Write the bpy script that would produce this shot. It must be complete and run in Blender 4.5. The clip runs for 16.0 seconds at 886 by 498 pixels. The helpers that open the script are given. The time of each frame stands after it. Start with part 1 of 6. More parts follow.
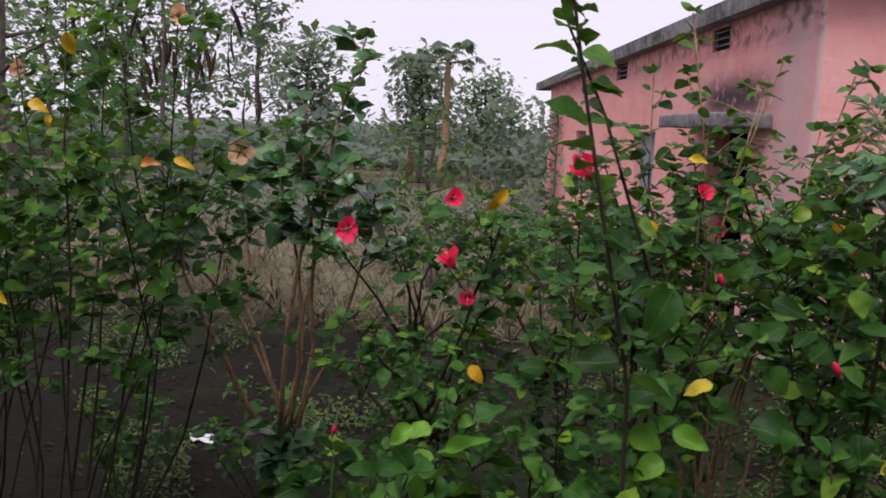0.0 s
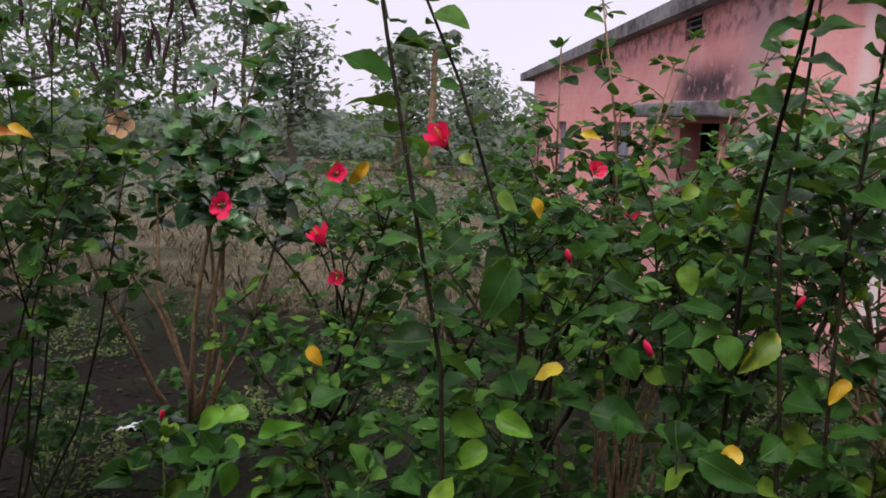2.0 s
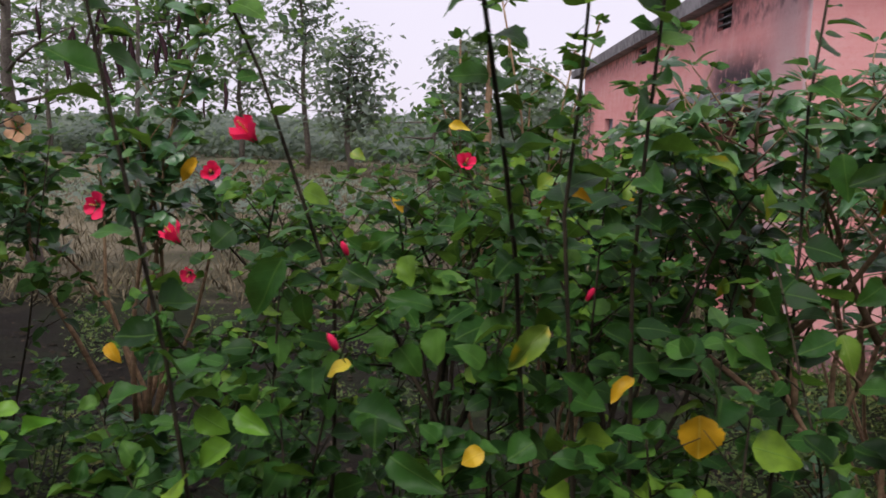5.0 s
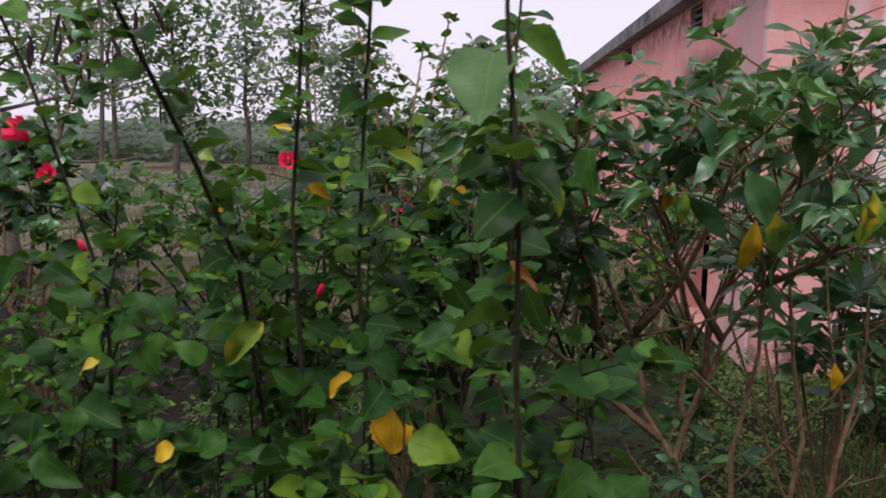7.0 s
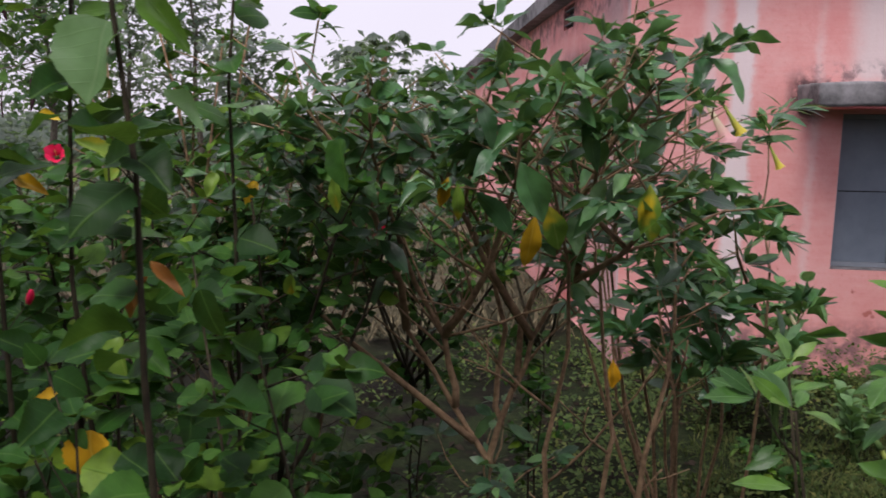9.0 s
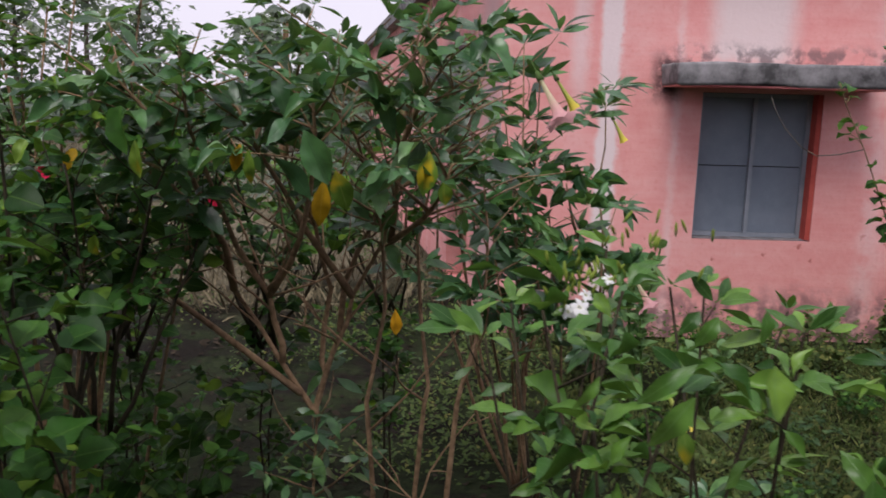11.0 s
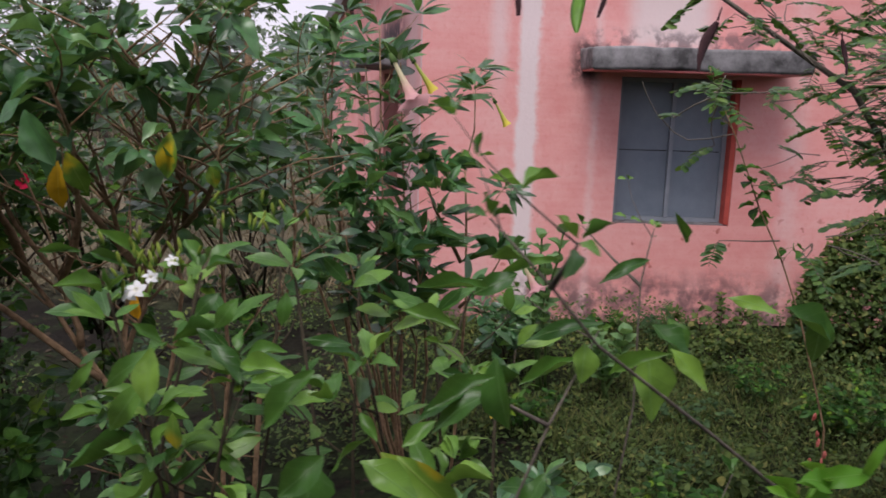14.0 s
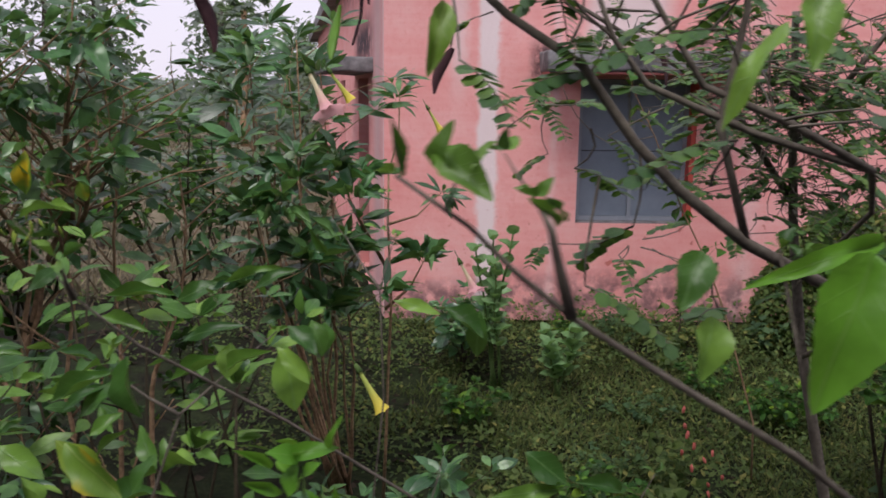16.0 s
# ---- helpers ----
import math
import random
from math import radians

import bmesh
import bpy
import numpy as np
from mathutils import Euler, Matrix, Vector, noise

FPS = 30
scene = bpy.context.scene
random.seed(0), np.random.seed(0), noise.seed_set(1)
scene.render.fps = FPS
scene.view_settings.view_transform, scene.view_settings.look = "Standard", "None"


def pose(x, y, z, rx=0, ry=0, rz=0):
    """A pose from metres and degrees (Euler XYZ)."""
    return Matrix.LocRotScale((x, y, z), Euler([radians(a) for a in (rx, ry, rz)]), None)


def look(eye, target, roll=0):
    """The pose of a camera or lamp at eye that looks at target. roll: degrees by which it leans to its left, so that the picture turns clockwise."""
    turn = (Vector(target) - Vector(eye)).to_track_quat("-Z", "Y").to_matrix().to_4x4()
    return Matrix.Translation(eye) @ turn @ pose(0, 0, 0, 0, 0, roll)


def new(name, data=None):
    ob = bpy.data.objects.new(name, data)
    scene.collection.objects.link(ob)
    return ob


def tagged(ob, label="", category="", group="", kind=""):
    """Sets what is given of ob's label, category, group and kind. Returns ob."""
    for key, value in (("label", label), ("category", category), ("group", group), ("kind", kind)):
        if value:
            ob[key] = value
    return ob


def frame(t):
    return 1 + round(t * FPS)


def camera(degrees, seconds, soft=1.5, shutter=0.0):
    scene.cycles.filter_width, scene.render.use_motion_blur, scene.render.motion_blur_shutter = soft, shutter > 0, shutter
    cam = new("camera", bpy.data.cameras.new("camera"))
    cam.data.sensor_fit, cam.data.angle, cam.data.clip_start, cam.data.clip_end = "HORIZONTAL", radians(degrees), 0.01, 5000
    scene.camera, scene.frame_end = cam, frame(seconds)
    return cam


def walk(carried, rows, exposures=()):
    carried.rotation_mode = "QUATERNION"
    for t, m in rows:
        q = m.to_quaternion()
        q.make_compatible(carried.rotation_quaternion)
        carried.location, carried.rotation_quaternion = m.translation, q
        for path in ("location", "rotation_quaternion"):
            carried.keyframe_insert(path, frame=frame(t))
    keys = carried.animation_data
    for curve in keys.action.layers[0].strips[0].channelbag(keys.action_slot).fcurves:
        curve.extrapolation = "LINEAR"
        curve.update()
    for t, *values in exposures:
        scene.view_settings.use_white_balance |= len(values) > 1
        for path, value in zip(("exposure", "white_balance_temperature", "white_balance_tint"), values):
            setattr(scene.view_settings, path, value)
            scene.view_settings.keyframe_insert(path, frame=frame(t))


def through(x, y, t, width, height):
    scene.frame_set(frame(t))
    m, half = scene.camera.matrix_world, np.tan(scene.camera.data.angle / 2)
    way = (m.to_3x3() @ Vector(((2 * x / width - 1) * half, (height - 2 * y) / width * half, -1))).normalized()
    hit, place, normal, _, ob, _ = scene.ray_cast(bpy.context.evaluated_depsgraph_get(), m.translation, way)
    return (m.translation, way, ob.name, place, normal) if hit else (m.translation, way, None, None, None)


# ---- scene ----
cam = camera(57.4, 16.0, soft=1.7, shutter=0.4)
PATH = [
    (0, (0.296, -0.236, 1.982), (0.024, 1.724, 1.69), 2.2),
    (0.5, (0.365, -0.269, 1.977), (0.097, 1.69, 1.677), 2.3),
    (1, (0.422, -0.237, 1.962), (0.161, 1.722, 1.657), 2.3),
    (1.5, (0.516, -0.164, 1.96), (0.26, 1.796, 1.655), 2.7),
    (2, (0.559, -0.105, 1.946), (0.304, 1.854, 1.636), 2.7),
    (2.5, (0.585, -0.087, 1.942), (0.29, 1.865, 1.623), 2.2),
    (3, (0.65, -0.076, 1.945), (0.301, 1.866, 1.618), 1.7),
    (3.5, (0.74, -0.079, 1.952), (0.363, 1.856, 1.618), 1.5),
    (6, (1.269, 0.072, 1.934), (0.811, 1.996, 1.638), 0.6),
    (6.5, (1.396, 0.068, 1.938), (0.929, 1.99, 1.641), 0.3),
    (7, (1.475, 0.121, 1.935), (1.004, 2.041, 1.633), 0.5),
    (7.5, (1.544, 0.215, 1.926), (1.128, 2.149, 1.631), 1.5),
    (8, (1.58, 0.24, 1.924), (1.23, 2.186, 1.628), 1.4),
    (8.5, (1.634, 0.247, 1.926), (1.342, 2.204, 1.629), 1.1),
    (9, (1.697, 0.255, 1.923), (1.464, 2.218, 1.621), 0.9),
    (11.5, (2.039, 0.102, 1.917), (2.057, 2.067, 1.548), 2.0),
    (12, (2.148, 0.12, 1.913), (2.182, 2.083, 1.534), 2.4),
    (12.5, (2.245, 0.136, 1.914), (2.283, 2.098, 1.53), 2.2),
    (13, (2.304, 0.133, 1.925), (2.342, 2.094, 1.537), 2.3),
    (13.5, (2.346, 0.132, 1.921), (2.384, 2.093, 1.535), 1.7),
    (14, (2.429, 0.135, 1.924), (2.467, 2.096, 1.534), 1.7),
    (14.5, (2.522, 0.108, 1.929), (2.565, 2.068, 1.532), 2.0),
    (15, (2.617, 0.058, 1.937), (2.657, 2.017, 1.54), 1.6),
    (15.5, (2.694, 0.023, 1.951), (2.72, 1.984, 1.561), 1.1),
    (16, (2.799, 0.026, 1.964), (2.813, 1.988, 1.575), 0.7),
]
walk(cam, [(t, look(e, g, r)) for t, e, g, r in PATH])

# ---- world, sun, exposure ----
world = bpy.data.worlds.new("overcast_dusk_sky")
scene.world = world
world.use_nodes = True
wn = world.node_tree
wn.nodes.clear()
w_out = wn.nodes.new("ShaderNodeOutputWorld")
w_bg = wn.nodes.new("ShaderNodeBackground")
w_sky = wn.nodes.new("ShaderNodeTexSky")
w_sky.sky_type = 'NISHITA'
w_sky.sun_disc = False
SUN_EL, SUN_AZ = radians(62), radians(200)
w_sky.sun_elevation, w_sky.sun_rotation = SUN_EL, SUN_AZ
w_mul = wn.nodes.new("ShaderNodeVectorMath")
w_mul.operation = 'SCALE'
w_mul.inputs["Scale"].default_value = 0.10
w_cloud = wn.nodes.new("ShaderNodeTexNoise")
w_cloud.inputs["Scale"].default_value = 1.6
w_cloud.inputs["Detail"].default_value = 3
w_ramp = wn.nodes.new("ShaderNodeValToRGB")
w_ramp.color_ramp.elements[0].position, w_ramp.color_ramp.elements[0].color = 0.3, (0.66, 0.61, 0.73, 1)
w_ramp.color_ramp.elements[1].position, w_ramp.color_ramp.elements[1].color = 0.7, (0.74, 0.69, 0.80, 1)
w_mix = wn.nodes.new("ShaderNodeMix")
w_mix.data_type = 'RGBA'
w_mix.inputs[0].default_value = 0.94
wn.links.new(w_sky.outputs[0], w_mul.inputs[0])
wn.links.new(w_cloud.outputs["Fac"], w_ramp.inputs[0])
wn.links.new(w_mul.outputs[0], w_mix.inputs[6])
wn.links.new(w_ramp.outputs[0], w_mix.inputs[7])
wn.links.new(w_mix.outputs[2], w_bg.inputs["Color"])
w_bg.inputs["Strength"].default_value = 0.96
wn.links.new(w_bg.outputs[0], w_out.inputs[0])
sun_data = bpy.data.lights.new("sun", 'SUN')
sun_data.energy, sun_data.angle, sun_data.color = 2.1, radians(30), (1.0, 0.95, 0.93)
sun = new("sun", sun_data)
sun.matrix_world = look((-1.3, -3.9, 7.6), (0, 0, 0))
scene.view_settings.exposure = 0.45


# ---- materials ----
def mat(name):
    m = bpy.data.materials.new(name)
    m.use_nodes = True
    nt = m.node_tree
    b = nt.nodes["Principled BSDF"]
    return m, nt, b


def node(nt, kind, **ins):
    n = nt.nodes.new("ShaderNode" + kind)
    for k, v in ins.items():
        n.inputs[k.replace("_", " ")].default_value = v
    return n


def ramp(nt, src, stops):
    r = nt.nodes.new("ShaderNodeValToRGB")
    els = r.color_ramp.elements
    while len(els) < len(stops):
        els.new(0.5)
    for e, (p, c) in zip(els, stops):
        e.position, e.color = p, (*c, 1)
    nt.links.new(src, r.inputs[0])
    return r.outputs[0]


def mix(nt, fac, a, b, kind='MIX'):
    n = nt.nodes.new("ShaderNodeMix")
    n.data_type, n.blend_type = 'RGBA', kind
    for k, v in ((0, fac), (6, a), (7, b)):
        if isinstance(v, (int, float)):
            n.inputs[k].default_value = v
        elif isinstance(v, tuple):
            n.inputs[k].default_value = (*v, 1)
        else:
            nt.links.new(v, n.inputs[k])
    return n.outputs[2]


def math_node(nt, op, a, b=0.0, c=0.0):
    n = nt.nodes.new("ShaderNodeMath")
    n.operation = op
    for i, v in enumerate((a, b, c)):
        if isinstance(v, (int, float)):
            n.inputs[i].default_value = v
        else:
            nt.links.new(v, n.inputs[i])
    return n.outputs[0]


def smooth(nt, v, lo, hi):
    n = nt.nodes.new("ShaderNodeMapRange")
    n.interpolation_type = 'SMOOTHSTEP'
    nt.links.new(v, n.inputs[0])
    n.inputs[1].default_value, n.inputs[2].default_value = lo, hi
    return n.outputs[0]


def bump(nt, b, height, strength=0.4, distance=0.01):
    n = node(nt, "Bump", Strength=strength, Distance=distance)
    nt.links.new(height, n.inputs["Height"])
    nt.links.new(n.outputs[0], b.inputs["Normal"])


def leaf_material(name, stops, rib, rough=0.45, through=0.3, spec=0.4, blotch=None):
    """Leaf: tint from piece to piece, a paler midrib and side veins, fine mottling."""
    m, nt, b = mat(name)
    info = nt.nodes.new("ShaderNodeObjectInfo")
    geo = nt.nodes.new("ShaderNodeNewGeometry")
    rnd = math_node(nt, 'FRACT', math_node(nt, 'ADD', info.outputs["Random"], geo.outputs["Random Per Island"]))
    tint = ramp(nt, rnd, stops)
    co = nt.nodes.new("ShaderNodeTexCoord")
    noi = node(nt, "TexNoise", Scale=38.0, Detail=3.0)
    nt.links.new(geo.outputs["Position"], noi.inputs["Vector"])
    tint = mix(nt, math_node(nt, 'MULTIPLY', smooth(nt, noi.outputs[0], 0.35, 0.7), 0.45), tint, tuple(0.55 * c for c in stops[0][1]))
    uv = nt.nodes.new("ShaderNodeSeparateXYZ")
    nt.links.new(co.outputs["UV"], uv.inputs[0])
    side = math_node(nt, 'ABSOLUTE', math_node(nt, 'SUBTRACT', uv.outputs[1], 0.5))
    ribs = math_node(nt, 'SUBTRACT', 1.0, smooth(nt, side, 0.008, 0.035))
    vein = math_node(nt, 'PINGPONG', math_node(nt, 'SUBTRACT', uv.outputs[0], math_node(nt, 'MULTIPLY', side, 0.55)), 0.085)
    veins = math_node(nt, 'MULTIPLY', math_node(nt, 'SUBTRACT', 1.0, smooth(nt, vein, 0.002, 0.014)), 0.22)
    both = math_node(nt, 'MAXIMUM', ribs, veins)
    col = mix(nt, math_node(nt, 'MULTIPLY', both, 0.42), tint, rib)
    if blotch:
        n2 = node(nt, "TexNoise", Scale=16.0, Detail=2.0)
        nt.links.new(geo.outputs["Position"], n2.inputs["Vector"])
        col = mix(nt, smooth(nt, n2.outputs[0], 0.52, 0.68), col, blotch)
    nt.links.new(col, b.inputs["Base Color"])
    b.inputs["Roughness"].default_value = rough
    b.inputs["Specular IOR Level"].default_value = spec
    bump(nt, b, math_node(nt, 'ADD', both, noi.outputs[0]), 0.35, 0.002)
    tr = nt.nodes.new("ShaderNodeBsdfTranslucent")
    nt.links.new(mix(nt, 0.5, col, (0.16, 0.28, 0.03), 'MIX') if through > 0.2 else col, tr.inputs[0])
    ms = node(nt, "MixShader", Fac=through)
    nt.links.new(b.outputs[0], ms.inputs[1])
    nt.links.new(tr.outputs[0], ms.inputs[2])
    nt.links.new(ms.outputs[0], nt.nodes["Material Output"].inputs[0])
    return m


LEAF_HIB = leaf_material("hibiscus_leaf", [(0, (0.011, 0.040, 0.009)), (0.35, (0.023, 0.076, 0.016)), (0.7, (0.047, 0.142, 0.024)), (0.92, (0.098, 0.222, 0.034)), (0.99, (0.19, 0.32, 0.028))], (0.13, 0.25, 0.05), rough=0.44, spec=0.15)
LEAF_BRIGHT = leaf_material("young_leaf", [(0, (0.11, 0.32, 0.03)), (0.5, (0.17, 0.42, 0.04)), (1, (0.25, 0.49, 0.055))], (0.2, 0.38, 0.09), rough=0.38, through=0.45, spec=0.3)
LEAF_DARK = leaf_material("dark_leaf", [(0, (0.022, 0.065, 0.028)), (0.4, (0.050, 0.140, 0.055)), (0.8, (0.10, 0.245, 0.085)), (1, (0.17, 0.33, 0.11))], (0.11, 0.21, 0.10), rough=0.3, spec=0.6)
LEAF_JASMINE = leaf_material("jasmine_leaf", [(0, (0.025, 0.08, 0.020)), (0.4, (0.07, 0.18, 0.034)), (0.8, (0.155, 0.31, 0.052)), (1, (0.23, 0.40, 0.065))], (0.18, 0.33, 0.12), rough=0.34, spec=0.35)
LEAF_SENNA = leaf_material("senna_leaflet", [(0, (0.035, 0.09, 0.03)), (0.6, (0.07, 0.16, 0.04)), (0.95, (0.14, 0.23, 0.05))], (0.10, 0.18, 0.05))
LEAF_YELLOW = leaf_material("yellowed_leaf", [(0, (0.62, 0.33, 0.012)), (0.6, (0.74, 0.46, 0.02)), (1, (0.58, 0.48, 0.03))], (0.75, 0.55, 0.1), through=0.15)
LEAF_TURNING = leaf_material("turning_leaf", [(0, (0.12, 0.24, 0.03)), (1, (0.2, 0.3, 0.03))], (0.3, 0.4, 0.1), through=0.2, blotch=(0.55, 0.42, 0.02))
LEAF_ORANGE = leaf_material("withered_orange_leaf", [(0, (0.42, 0.14, 0.03)), (1, (0.55, 0.22, 0.04))], (0.5, 0.3, 0.1), through=0.1)
# Paler and greyer than near leaves: distance haze is mixed into this colour.
LEAF_HAZED = leaf_material("hazed_tree_leaf", [(0, (0.17, 0.21, 0.19)), (0.6, (0.23, 0.27, 0.235)), (1, (0.29, 0.33, 0.27))], (0.2, 0.24, 0.19), rough=0.7, through=0.55, spec=0.1)
LEAF_MID = leaf_material("mid_tree_leaf", [(0, (0.04, 0.085, 0.045)), (0.6, (0.075, 0.145, 0.068)), (1, (0.13, 0.22, 0.09))], (0.13, 0.2, 0.1), rough=0.6, through=0.52, spec=0.2)
LEAF_DRY = leaf_material("dry_litter", [(0, (0.055, 0.048, 0.03)), (0.6, (0.13, 0.112, 0.07)), (1, (0.23, 0.195, 0.125))], (0.15, 0.1, 0.06), rough=0.9, through=0.05, spec=0.05)
# Darker than LEAF_DRY: shade under the hedge is put into this litter colour.
LITTER = leaf_material("shade_dark_litter", [(0, (0.014, 0.011, 0.008)), (0.6, (0.03, 0.024, 0.018)), (1, (0.07, 0.054, 0.04))], (0.06, 0.045, 0.03), rough=0.9, through=0.03, spec=0.05)
WEED = leaf_material("weed_leaf", [(0, (0.035, 0.06, 0.02)), (0.5, (0.075, 0.12, 0.032)), (0.85, (0.12, 0.17, 0.045)), (1, (0.22, 0.21, 0.06))], (0.10, 0.16, 0.05), rough=0.6, spec=0.2)


def bark_material(name, lo, hi):
    m, nt, b = mat(name)
    geo = nt.nodes.new("ShaderNodeNewGeometry")
    n1 = node(nt, "TexNoise", Scale=60.0, Detail=5.0)
    n2 = node(nt, "TexNoise", Scale=9.0, Detail=2.0)
    for n in (n1, n2):
        nt.links.new(geo.outputs["Position"], n.inputs["Vector"])
    f = math_node(nt, 'MULTIPLY_ADD', n1.outputs[0], 0.6, math_node(nt, 'MULTIPLY', n2.outputs[0], 0.4))
    nt.links.new(ramp(nt, f, [(0.32, lo), (0.66, hi)]), b.inputs["Base Color"])
    b.inputs["Roughness"].default_value = 0.85
    b.inputs["Specular IOR Level"].default_value = 0.2
    bump(nt, b, n1.outputs[0], 0.7, 0.004)
    return m


LEAF_PALE = leaf_material("pale_leaf", [(0, (0.15, 0.29, 0.11)), (1, (0.20, 0.35, 0.15))], (0.24, 0.38, 0.18), rough=0.5, through=0.4, spec=0.3)

BARK_DARK = bark_material("dark_bark", (0.017, 0.014, 0.009), (0.058, 0.047, 0.029))
BARK_BROWN = bark_material("brown_bark", (0.12, 0.075, 0.043), (0.38, 0.25, 0.15))
BARK_GREY = bark_material("grey_bark", (0.06, 0.05, 0.042), (0.19, 0.165, 0.135))
STALK = bark_material("green_stalk", (0.04, 0.09, 0.025), (0.09, 0.14, 0.04))
POD = bark_material("dry_pod", (0.022, 0.010, 0.014), (0.06, 0.028, 0.032))


def petal_material(name, inner, outer, through=0.25, lo=0.15, hi=0.6):
    m, nt, b = mat(name)
    co = nt.nodes.new("ShaderNodeTexCoord")
    uv = nt.nodes.new("ShaderNodeSeparateXYZ")
    nt.links.new(co.outputs["UV"], uv.inputs[0])
    geo = nt.nodes.new("ShaderNodeNewGeometry")
    noi = node(nt, "TexNoise", Scale=90.0, Detail=3.0)
    nt.links.new(geo.outputs["Position"], noi.inputs["Vector"])
    col = mix(nt, smooth(nt, uv.outputs[0], lo, hi), inner, outer)
    col = mix(nt, math_node(nt, 'MULTIPLY', noi.outputs[0], 0.35), col, tuple(0.6 * c for c in outer))
    nt.links.new(col, b.inputs["Base Color"])
    b.inputs["Roughness"].default_value = 0.6
    b.inputs["Specular IOR Level"].default_value = 0.25
    bump(nt, b, noi.outputs[0], 0.4, 0.002)
    tr = nt.nodes.new("ShaderNodeBsdfTranslucent")
    nt.links.new(col, tr.inputs[0])
    ms = node(nt, "MixShader", Fac=through)
    nt.links.new(b.outputs[0], ms.inputs[1])
    nt.links.new(tr.outputs[0], ms.inputs[2])
    nt.links.new(ms.outputs[0], nt.nodes["Material Output"].inputs[0])
    return m


PETAL_RED = petal_material("red_petal", (0.5, 0.0, 0.05), (0.95, 0.03, 0.13))
PETAL_PEACH = petal_material("peach_petal", (0.45, 0.02, 0.02), (0.95, 0.56, 0.33), lo=0.05, hi=0.2)
PETAL_WHITE = petal_material("white_petal", (0.8, 0.78, 0.55), (0.88, 0.88, 0.9), lo=0.02, hi=0.15)
TRUMPET_PINK = petal_material("pink_trumpet", (0.78, 0.76, 0.5), (0.92, 0.50, 0.53), through=0.45, lo=0.3, hi=0.9)
TRUMPET_YELLOW = petal_material("yellow_trumpet", (0.50, 0.62, 0.16), (0.80, 0.66, 0.10), lo=0.3, hi=1.0)
BUD_GREEN = petal_material("bud_green", (0.12, 0.26, 0.04), (0.35, 0.45, 0.08))
PETAL_CORAL = petal_material("coral_petal", (0.5, 0.12, 0.1), (0.7, 0.2, 0.17))
GRASS = leaf_material("short_grass", [(0, (0.03, 0.045, 0.014)), (0.5, (0.065, 0.092, 0.028)), (1, (0.14, 0.14, 0.05))], (0.12, 0.13, 0.06), rough=0.8, through=0.25, spec=0.1)
STAMEN = petal_material("stamen", (0.75, 0.12, 0.12), (0.85, 0.6, 0.15))


